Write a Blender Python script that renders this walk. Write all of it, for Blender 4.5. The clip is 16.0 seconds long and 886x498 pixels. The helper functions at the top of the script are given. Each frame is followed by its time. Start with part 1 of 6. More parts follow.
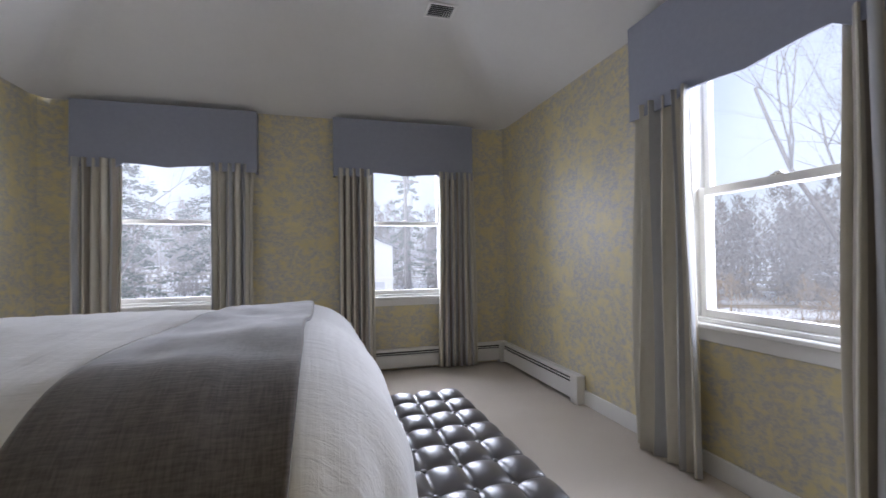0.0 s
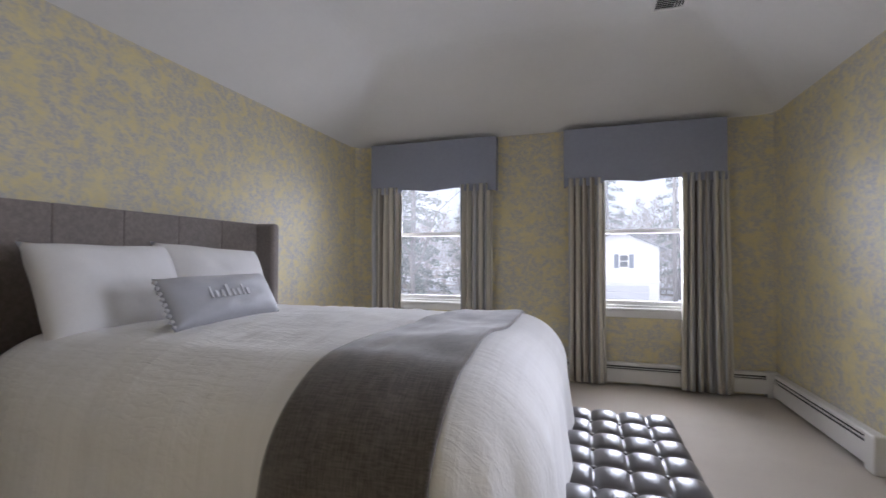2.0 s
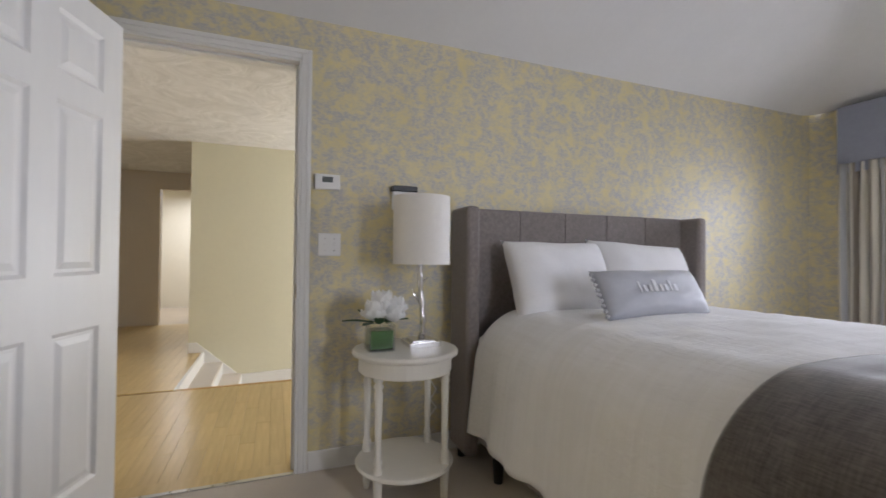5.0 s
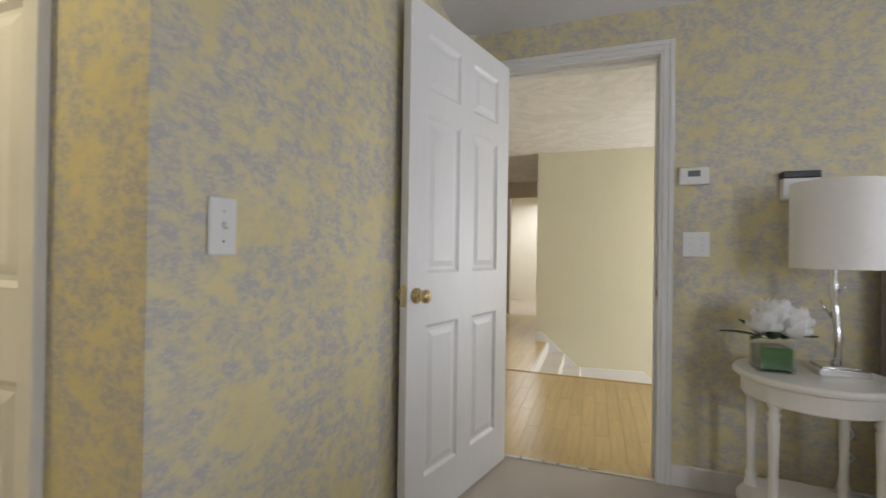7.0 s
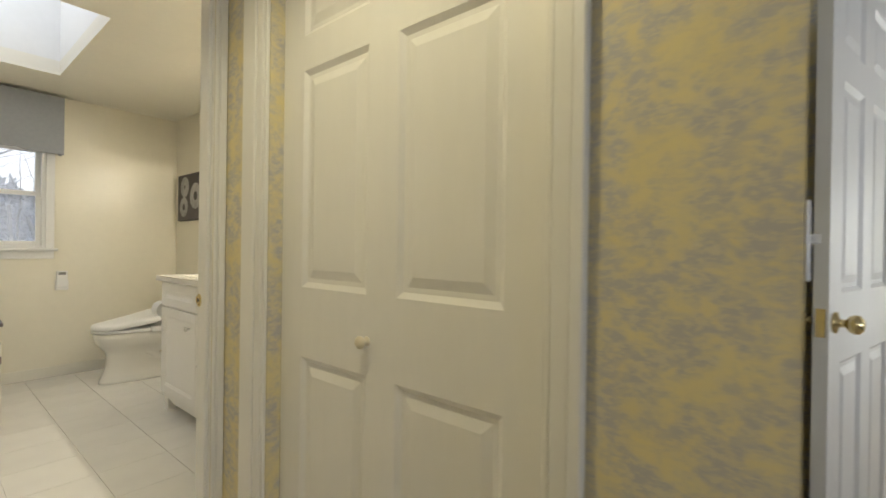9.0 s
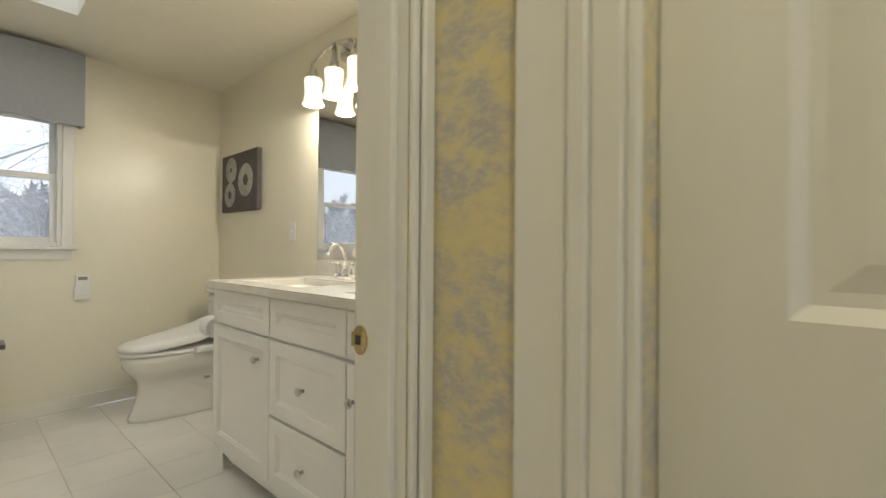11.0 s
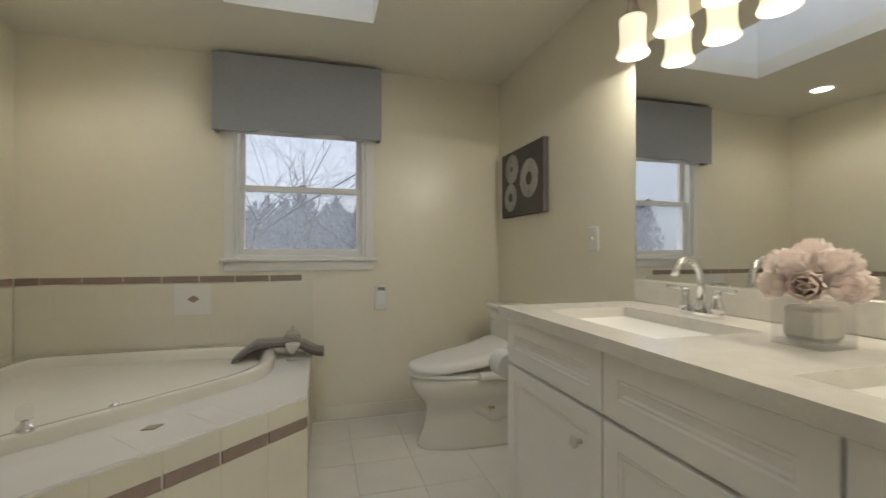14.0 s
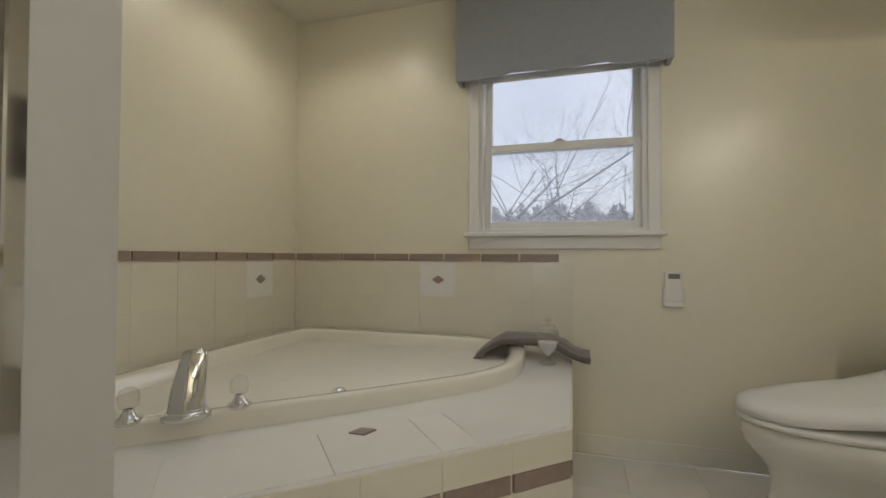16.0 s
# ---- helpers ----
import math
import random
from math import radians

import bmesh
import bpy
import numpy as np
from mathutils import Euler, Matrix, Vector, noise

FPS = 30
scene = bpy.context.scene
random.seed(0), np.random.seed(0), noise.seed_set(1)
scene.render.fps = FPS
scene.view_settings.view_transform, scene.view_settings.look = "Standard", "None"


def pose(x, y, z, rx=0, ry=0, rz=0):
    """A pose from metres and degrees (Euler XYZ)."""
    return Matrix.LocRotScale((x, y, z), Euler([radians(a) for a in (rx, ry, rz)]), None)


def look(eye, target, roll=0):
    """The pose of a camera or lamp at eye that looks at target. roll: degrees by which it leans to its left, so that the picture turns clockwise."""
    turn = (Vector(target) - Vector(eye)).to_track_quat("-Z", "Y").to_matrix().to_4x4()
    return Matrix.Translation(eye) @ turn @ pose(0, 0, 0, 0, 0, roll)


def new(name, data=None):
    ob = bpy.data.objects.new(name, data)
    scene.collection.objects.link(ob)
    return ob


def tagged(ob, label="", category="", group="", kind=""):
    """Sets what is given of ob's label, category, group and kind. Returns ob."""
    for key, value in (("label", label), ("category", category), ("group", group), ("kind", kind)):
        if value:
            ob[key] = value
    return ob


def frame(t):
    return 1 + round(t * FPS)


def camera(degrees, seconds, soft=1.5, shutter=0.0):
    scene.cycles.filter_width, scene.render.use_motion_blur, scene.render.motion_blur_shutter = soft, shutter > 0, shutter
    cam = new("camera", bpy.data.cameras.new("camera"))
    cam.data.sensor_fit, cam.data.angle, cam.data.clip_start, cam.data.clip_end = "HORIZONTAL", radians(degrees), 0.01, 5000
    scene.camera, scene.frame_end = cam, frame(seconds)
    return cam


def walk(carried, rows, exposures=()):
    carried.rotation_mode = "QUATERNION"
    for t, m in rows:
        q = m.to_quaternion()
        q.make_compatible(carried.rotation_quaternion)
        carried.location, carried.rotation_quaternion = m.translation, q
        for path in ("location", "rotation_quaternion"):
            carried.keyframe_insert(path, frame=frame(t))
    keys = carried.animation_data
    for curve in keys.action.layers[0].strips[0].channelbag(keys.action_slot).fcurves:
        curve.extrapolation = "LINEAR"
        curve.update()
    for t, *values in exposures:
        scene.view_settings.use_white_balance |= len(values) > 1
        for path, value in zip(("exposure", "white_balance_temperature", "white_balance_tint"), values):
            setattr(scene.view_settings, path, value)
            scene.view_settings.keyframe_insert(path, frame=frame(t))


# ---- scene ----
# camera and walk
cam = camera(91.2, 16.0, shutter=0.3)
PATH = [
    (0.0, 2.041, 0.850, 1.025, -15.79, 0.99, 0.75),
    (0.5, 2.123, 0.783, 1.040, -7.34, 0.67, 0.67),
    (1.0, 2.212, 0.687, 1.070, 0.78, 0.70, 0.49),
    (1.5, 2.270, 0.662, 1.091, 8.99, 0.64, 0.18),
    (2.0, 2.308, 0.685, 1.101, 17.77, 1.11, -0.11),
    (2.5, 2.298, 0.686, 1.101, 26.17, 1.01, -0.27),
    (3.0, 2.274, 0.692, 1.099, 34.08, 0.92, -0.14),
    (5.5, 2.256, 0.627, 1.076, 78.95, 0.58, -0.59),
    (6.0, 2.240, 0.572, 1.075, 89.67, 0.36, -0.54),
    (6.5, 2.256, 0.520, 1.078, 100.08, 0.47, -0.68),
    (7.0, 2.289, 0.476, 1.082, 109.36, 0.25, -0.81),
    (7.5, 2.326, 0.412, 1.090, 116.66, 0.35, -1.01),
    (8.0, 2.379, 0.223, 1.097, 122.10, 0.10, -1.25),
    (8.5, 2.427, -0.003, 1.119, 126.47, 0.15, -1.12),
    (9.0, 2.431, -0.244, 1.108, 129.23, -0.16, -0.80),
    (11.5, 2.118, -1.552, 1.045, 132.91, 0.50, -0.35),
    (12.0, 2.049, -1.722, 1.051, 135.72, 0.59, -0.19),
    (12.5, 2.032, -1.800, 1.092, 140.31, 0.03, 0.04),
    (13.0, 2.029, -1.888, 1.104, 147.44, 0.02, 0.04),
    (13.5, 2.021, -1.972, 1.108, 155.76, 0.29, 0.14),
    (14.0, 2.036, -2.060, 1.100, 164.14, 0.33, -0.04),
    (14.5, 2.057, -2.201, 1.067, 172.76, 0.30, 0.03),
    (15.0, 2.090, -2.393, 1.039, 181.01, 0.48, -0.05),
    (15.5, 2.093, -2.595, 1.001, 188.61, 0.41, -0.07),
    (16.0, 2.087, -2.773, 0.935, 196.48, 1.01, -0.31),
]
walk(cam, [(t, pose(x, y, z, 90 + pitch, roll, yaw)) for t, x, y, z, yaw, pitch, roll in PATH],
     exposures=[(0.0, 0.04, 5900, 14), (3.0, 0.24, 6050, 16), (5.5, 0.50, 6100, 14), (7.0, 0.46, 6150, 12), (8.0, 0.37, 6150, 10), (9.0, 0.28, 6120, 8), (11.5, 0.08, 5850, 8), (12.5, -0.18, 5750, 9), (14.0, -0.46, 5800, 9), (15.5, -0.42, 5850, 10), (16.0, -0.56, 5850, 10)])

# sky, sun and lamps
world = bpy.data.worlds.new("world")
scene.world = world
world.use_nodes = True
sky = world.node_tree.nodes.new("ShaderNodeTexSky")
sky.sky_type = "NISHITA"
sky.sun_disc = False
sky.sun_elevation, sky.sun_rotation = radians(38), radians(222)
sky.air_density, sky.dust_density = 1.0, 4.0
back = world.node_tree.nodes["Background"]
# thin broken cloud over the whole sky
wt = world.node_tree
cloud = wt.nodes.new("ShaderNodeTexNoise")
cloud.inputs["Scale"].default_value, cloud.inputs["Detail"].default_value = 2.2, 6
veil = wt.nodes.new("ShaderNodeMapRange")
veil.inputs[1].default_value, veil.inputs[2].default_value, veil.inputs[3].default_value, veil.inputs[4].default_value = 0.35, 0.65, 0.40, 0.80
tc = wt.nodes.new("ShaderNodeTexCoord")
over = wt.nodes.new("ShaderNodeMix")
over.data_type = "RGBA"
toward = wt.nodes.new("ShaderNodeVectorMath")
toward.operation = "DOT_PRODUCT"
toward.inputs[1].default_value = (-0.527, -0.586, 0.616)
veiled = wt.nodes.new("ShaderNodeMapRange")
veiled.inputs[1].default_value, veiled.inputs[2].default_value, veiled.inputs[3].default_value, veiled.inputs[4].default_value = -0.3, 0.75, 0.0, 1.0
lit = wt.nodes.new("ShaderNodeMix")
lit.data_type = "RGBA"
lit.inputs[6].default_value, lit.inputs[7].default_value = (4.9, 5.05, 5.4, 1), (10.0, 10.2, 10.8, 1)
wt.links.new(tc.outputs["Generated"], toward.inputs[0])
wt.links.new(toward.outputs["Value"], veiled.inputs[0])
wt.links.new(veiled.outputs[0], lit.inputs[0])
wt.links.new(lit.outputs[2], over.inputs[7])
wt.links.new(tc.outputs["Generated"], cloud.inputs["Vector"])
wt.links.new(cloud.outputs[0], veil.inputs[0])
wt.links.new(veil.outputs[0], over.inputs[0])
wt.links.new(sky.outputs[0], over.inputs[6])
wt.links.new(over.outputs[2], back.inputs[0])
back.inputs[1].default_value = 0.15
sun = new("sun", bpy.data.lights.new("sun", "SUN"))
sun.data.energy, sun.data.angle, sun.data.color = 1.0, radians(35), (1.0, 0.97, 0.93)
sun.matrix_world = look((0, 0, 30), (0.669 * 20, 0.743 * 20, 30 - 15.6))


def area(name, eye, target, w, h, watts, color):
    ob = new(name, bpy.data.lights.new(name, "AREA"))
    ob.data.shape, ob.data.size, ob.data.size_y = "RECTANGLE", w, h
    ob.data.energy, ob.data.color = watts, color
    ob.matrix_world = look(eye, target)
    return ob


DAY = (0.85, 0.87, 0.945)
WARM = (1.0, 0.80, 0.52)
area("window_light_north_west", (0.85, 5.24, 1.42), (0.85, 2.24, 0.62), 0.74, 1.25, 46, DAY)
area("window_light_north_east", (2.80, 5.24, 1.42), (2.80, 2.24, 0.62), 0.74, 1.25, 46, DAY)
area("window_light_east", (4.22, 2.165, 1.42), (1.22, 2.165, 0.62), 0.74, 1.25, 36, DAY)
area("skylight_light", (2.25, -3.75, 3.2), (2.25, -3.75, 0), 0.6, 1.1, 6, DAY)
# assumed hall window out of view, added for the bright stair wall
area("unseen_hall_window_light", (-2.4, 2.9, 1.0), (-2.6, 0, 0.4), 1.3, 1.6, 38, (0.98, 0.97, 0.93))
# overhead light added in place of the far room's window
area("far_room_light", (-6.6, -0.7, 2.2), (-6.6, -0.7, 0), 0.6, 0.6, 20, (0.96, 0.97, 1.0))


# ---- building helpers ----
def bm_new():
    return bmesh.new()


def part(name, bm, material, parent=None, label="", smooth=False):
    """One mesh object from a bmesh, under a thing or a part."""
    me = bpy.data.meshes.new(name)
    bmesh.ops.recalc_face_normals(bm, faces=bm.faces)
    bm.to_mesh(me)
    bm.free()
    for m in (material if isinstance(material, (list, tuple)) else [material]):
        me.materials.append(m)
    if smooth:
        for p in me.polygons:
            p.use_smooth = True
    ob = new(name, me)
    if parent is not None:
        ob.parent = parent
    if label:
        tagged(ob, label)
    return ob


def thing(name, label, category, at=(0, 0, 0), rz=0.0, group="", kind=""):
    ob = new(name)
    ob.empty_display_size = 0.05
    ob.matrix_world = pose(at[0], at[1], at[2], 0, 0, rz)
    return tagged(ob, label, category, group, kind)


def box(bm, x0, x1, y0, y1, z0, z1, bevel=0.0, seg=1):
    vs = [bm.verts.new((x, y, z)) for x in (x0, x1) for y in (y0, y1) for z in (z0, z1)]
    faces = []
    for a, b, c, d in ((0, 1, 3, 2), (4, 6, 7, 5), (0, 4, 5, 1), (2, 3, 7, 6), (0, 2, 6, 4), (1, 5, 7, 3)):
        faces.append(bm.faces.new((vs[a], vs[b], vs[c], vs[d])))
    if bevel > 0:
        edges = {e for f in faces for e in f.edges}
        bmesh.ops.bevel(bm, geom=list(edges), offset=bevel, segments=seg, affect="EDGES", profile=0.5)
    return bm


def boxed(name, ext, material, parent=None, bevel=0.003, label="", seg=1):
    return part(name, box(bm_new(), *ext, bevel=bevel, seg=seg), material, parent, label)


def prism(bm, pts, axis, lo, hi):
    """A flat outline (u, v) pushed from lo to hi along an axis: x gives (y, z), y gives (x, z), z gives (x, y)."""
    def at(u, v, w):
        return {"x": (w, u, v), "y": (u, w, v), "z": (u, v, w)}[axis]
    a = [bm.verts.new(at(u, v, lo)) for u, v in pts]
    b = [bm.verts.new(at(u, v, hi)) for u, v in pts]
    bm.faces.new(a)
    bm.faces.new(b[::-1])
    for i in range(len(pts)):
        j = (i + 1) % len(pts)
        bm.faces.new((a[i], a[j], b[j], b[i]))
    return bm


def lathe(bm, profile, cx=0.0, cy=0.0, n=20, sx=1.0, sy=1.0):
    """A turned shape about the vertical: profile of (radius, z)."""
    rings = []
    for r, z in profile:
        rings.append([bm.verts.new((cx + sx * r * math.cos(2 * math.pi * i / n), cy + sy * r * math.sin(2 * math.pi * i / n), z)) for i in range(n)])
    for a, b in zip(rings, rings[1:]):
        for i in range(n):
            j = (i + 1) % n
            bm.faces.new((a[i], a[j], b[j], b[i]))
    bm.faces.new(rings[0][::-1])
    bm.faces.new(rings[-1])
    return bm


def tube(bm, pts, radii, n=8):
    """A round bar through points, with a radius at each."""
    pts = [Vector(p) for p in pts]
    rings = []
    for i, p in enumerate(pts):
        d = (pts[min(i + 1, len(pts) - 1)] - pts[max(i - 1, 0)]).normalized()
        u = d.orthogonal().normalized() if not rings else (last - d * last.dot(d)).normalized()
        last = u
        v = d.cross(u)
        r = radii[i] if isinstance(radii, (list, tuple)) else radii
        rings.append([bm.verts.new(p + r * (math.cos(2 * math.pi * k / n) * u + math.sin(2 * math.pi * k / n) * v)) for k in range(n)])
    for a, b in zip(rings, rings[1:]):
        for i in range(n):
            j = (i + 1) % n
            bm.faces.new((a[i], a[j], b[j], b[i]))
    bm.faces.new(rings[0][::-1])
    bm.faces.new(rings[-1])
    return bm


def sheet(bm, nu, nv, fn):
    """A grid of points fn(u, v), u and v from 0 to 1."""
    g = [[bm.verts.new(fn(i / nu, j / nv)) for j in range(nv + 1)] for i in range(nu + 1)]
    for i in range(nu):
        for j in range(nv):
            bm.faces.new((g[i][j], g[i + 1][j], g[i + 1][j + 1], g[i][j + 1]))
    return g


def wall(name, axis, lo, hi, a0, a1, z0, z1, holes, mats, pick=None):
    """A wall slab across an axis from lo to hi, along the other from a0 to a1, with holes (b0, b1, c0, c1).
    pick chooses a material by the outward side."""
    bm = bm_new()
    us = sorted({a0, a1, *[h[0] for h in holes], *[h[1] for h in holes]})
    for u0, u1 in zip(us, us[1:]):
        spans, z = [], z0
        for h in sorted((h for h in holes if h[0] <= u0 + 1e-6 and h[1] >= u1 - 1e-6), key=lambda q: q[2]):
            if h[2] > z + 1e-6:
                spans.append((z, h[2]))
            z = h[3]
        if z < z1 - 1e-6:
            spans.append((z, z1))
        for s0, s1 in spans:
            if axis == "x":
                box(bm, lo, hi, u0, u1, s0, s1)
            else:
                box(bm, u0, u1, lo, hi, s0, s1)
    ob = part(name, bm, mats)
    if pick:
        for p in ob.data.polygons:
            p.material_index = pick(p.normal)
    return tagged(ob, kind="structure")


# ---- materials ----
def nodes_of(name):
    m = bpy.data.materials.new(name)
    m.use_nodes = True
    nt = m.node_tree
    return m, nt, nt.nodes["Principled BSDF"]


def ramp(nt, src, a, b, ca, cb):
    r = nt.nodes.new("ShaderNodeValToRGB")
    r.color_ramp.elements[0].position, r.color_ramp.elements[1].position = a, b
    r.color_ramp.elements[0].color, r.color_ramp.elements[1].color = (*ca, 1), (*cb, 1)
    nt.links.new(src, r.inputs[0])
    return r.outputs[0]


def noise_tex(nt, scale, detail=4.0, stretch=(1, 1, 1), distortion=0.0, coord="Object", rough=0.55):
    tc = nt.nodes.new("ShaderNodeTexCoord")
    mp = nt.nodes.new("ShaderNodeMapping")
    mp.inputs["Scale"].default_value = stretch
    nt.links.new(tc.outputs[coord], mp.inputs[0])
    n = nt.nodes.new("ShaderNodeTexNoise")
    n.inputs["Scale"].default_value, n.inputs["Detail"].default_value = scale, detail
    n.inputs["Distortion"].default_value, n.inputs["Roughness"].default_value = distortion, rough
    nt.links.new(mp.outputs[0], n.inputs["Vector"])
    return n.outputs[0]


def mix(nt, fac, a, b, how="MIX"):
    m = nt.nodes.new("ShaderNodeMix")
    m.data_type, m.blend_type = "RGBA", how
    for sock, v in ((m.inputs[0], fac), (m.inputs[6], a), (m.inputs[7], b)):
        if isinstance(v, (int, float)):
            sock.default_value = v
        elif isinstance(v, tuple):
            sock.default_value = (*v, 1)
        else:
            nt.links.new(v, sock)
    return m.outputs[2]


def bump(nt, p, src, strength, distance=0.002):
    b = nt.nodes.new("ShaderNodeBump")
    b.inputs["Strength"].default_value, b.inputs["Distance"].default_value = strength, distance
    nt.links.new(src, b.inputs["Height"])
    nt.links.new(b.outputs[0], p.inputs["Normal"])


def plain(name, color, rough=0.6, metal=0.0, vary=0.08, scale=18.0, relief=0.0, stretch=(1, 1, 1), coat=0.0, rnd=0.0, sheen=0.0):
    """A surface of one colour with two scales of soft variation, fine relief and, for repeats, a shift from piece to piece."""
    m, nt, p = nodes_of(name)
    dark = tuple(c * (1 - vary) for c in color)
    lite = tuple(min(1, c * (1 + vary)) for c in color)
    big = noise_tex(nt, scale * 0.12, 3, stretch)
    fine = noise_tex(nt, scale, 6, stretch)
    c = mix(nt, 0.5, ramp(nt, big, 0.3, 0.7, dark, lite), ramp(nt, fine, 0.25, 0.75, dark, lite))
    if rnd:
        info = nt.nodes.new("ShaderNodeObjectInfo")
        c = mix(nt, 1.0, c, ramp(nt, info.outputs["Random"], 0, 1, (1 - rnd,) * 3, (1, 1, 1)), "MULTIPLY")
    nt.links.new(c, p.inputs["Base Color"])
    p.inputs["Metallic"].default_value = metal
    r = nt.nodes.new("ShaderNodeMapRange")
    r.inputs[3].default_value, r.inputs[4].default_value = rough * 0.85, min(1.0, rough * 1.15)
    nt.links.new(fine, r.inputs[0])
    nt.links.new(r.outputs[0], p.inputs["Roughness"])
    p.inputs["Coat Weight"].default_value = coat
    p.inputs["Sheen Weight"].default_value = sheen
    if relief:
        bump(nt, p, fine, relief)
    return m


def wallpaper():
    """Yellow paper printed with a blue-grey toile: islands of foliage and ground drawn in short level strokes."""
    m, nt, p = nodes_of("toile_wallpaper")
    isle = noise_tex(nt, 6.5, 3, (1.0, 1.0, 1.25), 0.2)
    clump = noise_tex(nt, 24, 5, (0.85, 0.85, 1.15), 0.25, rough=0.62)
    dab = noise_tex(nt, 64, 5, (0.7, 0.7, 1.35), 0.2, rough=0.7)
    thread = noise_tex(nt, 120, 3, (0.45, 0.45, 1.8), 0.3)
    scene_mask = ramp(nt, isle, 0.38, 0.53, (0.26, 0.26, 0.26), (1, 1, 1))
    leafy = ramp(nt, clump, 0.40, 0.56, (0, 0, 0), (0.9, 0.9, 0.9))
    stroke = ramp(nt, dab, 0.43, 0.53, (0.12, 0.12, 0.12), (1, 1, 1))
    ink = mix(nt, 1.0, mix(nt, 1.0, scene_mask, leafy, "MULTIPLY"), stroke, "MULTIPLY")
    wash = mix(nt, 1.0, scene_mask, ramp(nt, clump, 0.32, 0.56, (0.15, 0.15, 0.15), (0.60, 0.60, 0.60)), "MULTIPLY")
    ground = ramp(nt, noise_tex(nt, 5, 3), 0.3, 0.7, (0.71, 0.603, 0.282), (0.76, 0.658, 0.345))
    c = mix(nt, wash, ground, (0.58, 0.565, 0.53))
    c = mix(nt, ink, c, (0.475, 0.460, 0.452))
    lights = mix(nt, 1.0, scene_mask, ramp(nt, dab, 0.30, 0.37, (0.45, 0.45, 0.45), (0, 0, 0)), "MULTIPLY")
    c = mix(nt, lights, c, (0.70, 0.67, 0.60))
    nt.links.new(c, p.inputs["Base Color"])
    p.inputs["Roughness"].default_value = 0.5
    bump(nt, p, thread, 0.12, 0.001)
    return m


def carpet():
    m, nt, p = nodes_of("beige_carpet")
    a, b = noise_tex(nt, 2.2, 4), noise_tex(nt, 260, 3)
    c = mix(nt, 0.45, ramp(nt, a, 0.3, 0.7, (0.54, 0.475, 0.395), (0.66, 0.59, 0.50)), ramp(nt, b, 0.3, 0.7, (0.42, 0.365, 0.30), (0.72, 0.645, 0.55)))
    nt.links.new(c, p.inputs["Base Color"])
    p.inputs["Roughness"].default_value = 0.95
    p.inputs["Sheen Weight"].default_value = 0.2
    bump(nt, p, b, 0.7, 0.004)
    return m


def ceiling_swirl():
    m, nt, p = nodes_of("textured_ceiling")
    a = noise_tex(nt, 2.6, 5, (1, 1, 1), 2.6)
    nt.links.new(ramp(nt, a, 0.3, 0.7, (0.70, 0.68, 0.64), (0.84, 0.82, 0.79)), p.inputs["Base Color"])
    p.inputs["Roughness"].default_value = 0.9
    bump(nt, p, a, 0.5, 0.025)
    return m


def tweed(name, dark, lite, thread=420.0, sheen=0.25, mottle=0.12):
    m, nt, p = nodes_of(name)
    a = noise_tex(nt, thread, 2, (1, 0.12, 0.12))
    b = noise_tex(nt, thread, 2, (0.12, 1, 1))
    g = noise_tex(nt, 9, 6, rough=0.7)
    c = mix(nt, 0.5, ramp(nt, a, 0.35, 0.65, dark, lite), ramp(nt, b, 0.35, 0.65, dark, lite))
    c = mix(nt, mottle, c, ramp(nt, g, 0.3, 0.7, dark, lite))
    nt.links.new(c, p.inputs["Base Color"])
    p.inputs["Roughness"].default_value = 0.92
    p.inputs["Sheen Weight"].default_value = sheen
    bump(nt, p, b, 0.5, 0.0015)
    return m


def wood(name, dark, lite, scale=3.0, stretch=(1, 14, 14), rough=0.4, rnd=0.25):
    m, nt, p = nodes_of(name)
    a = noise_tex(nt, scale * 2.4, 6, stretch, 0.5)
    info = nt.nodes.new("ShaderNodeObjectInfo")
    c = mix(nt, 1.0, ramp(nt, a, 0.3, 0.72, dark, lite), ramp(nt, info.outputs["Random"], 0, 1, (1 - rnd,) * 3, (1, 1, 1)), "MULTIPLY")
    nt.links.new(c, p.inputs["Base Color"])
    p.inputs["Roughness"].default_value = rough
    bump(nt, p, a, 0.08, 0.001)
    return m


def glass(name, color=(1, 1, 1), rough=0.0, ior=1.45):
    m, nt, p = nodes_of(name)
    p.inputs["Base Color"].default_value = (*color, 1)
    p.inputs["Transmission Weight"].default_value = 1.0
    p.inputs["Roughness"].default_value, p.inputs["IOR"].default_value = rough, ior
    return m


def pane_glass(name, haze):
    """A window pane: mostly clear, with a little mirror and a pale veil that paints in haze."""
    m, nt, p = nodes_of(name)
    clear = nt.nodes.new("ShaderNodeBsdfTransparent")
    gloss = nt.nodes.new("ShaderNodeBsdfGlossy")
    gloss.inputs["Roughness"].default_value = 0.02
    glare = nt.nodes.new("ShaderNodeBsdfTranslucent")
    lw = nt.nodes.new("ShaderNodeLayerWeight")
    fr = nt.nodes.new("ShaderNodeMath")
    fr.operation = "POWER"
    fr.inputs[1].default_value = 4.0
    nt.links.new(lw.outputs["Facing"], fr.inputs[0])
    m1, m2 = nt.nodes.new("ShaderNodeMixShader"), nt.nodes.new("ShaderNodeMixShader")
    nt.links.new(fr.outputs[0], m1.inputs[0])
    nt.links.new(clear.outputs[0], m1.inputs[1])
    nt.links.new(gloss.outputs[0], m1.inputs[2])
    m2.inputs[0].default_value = haze
    nt.links.new(m1.outputs[0], m2.inputs[1])
    nt.links.new(glare.outputs[0], m2.inputs[2])
    nt.links.new(m2.outputs[0], nt.nodes["Material Output"].inputs[0])
    return m


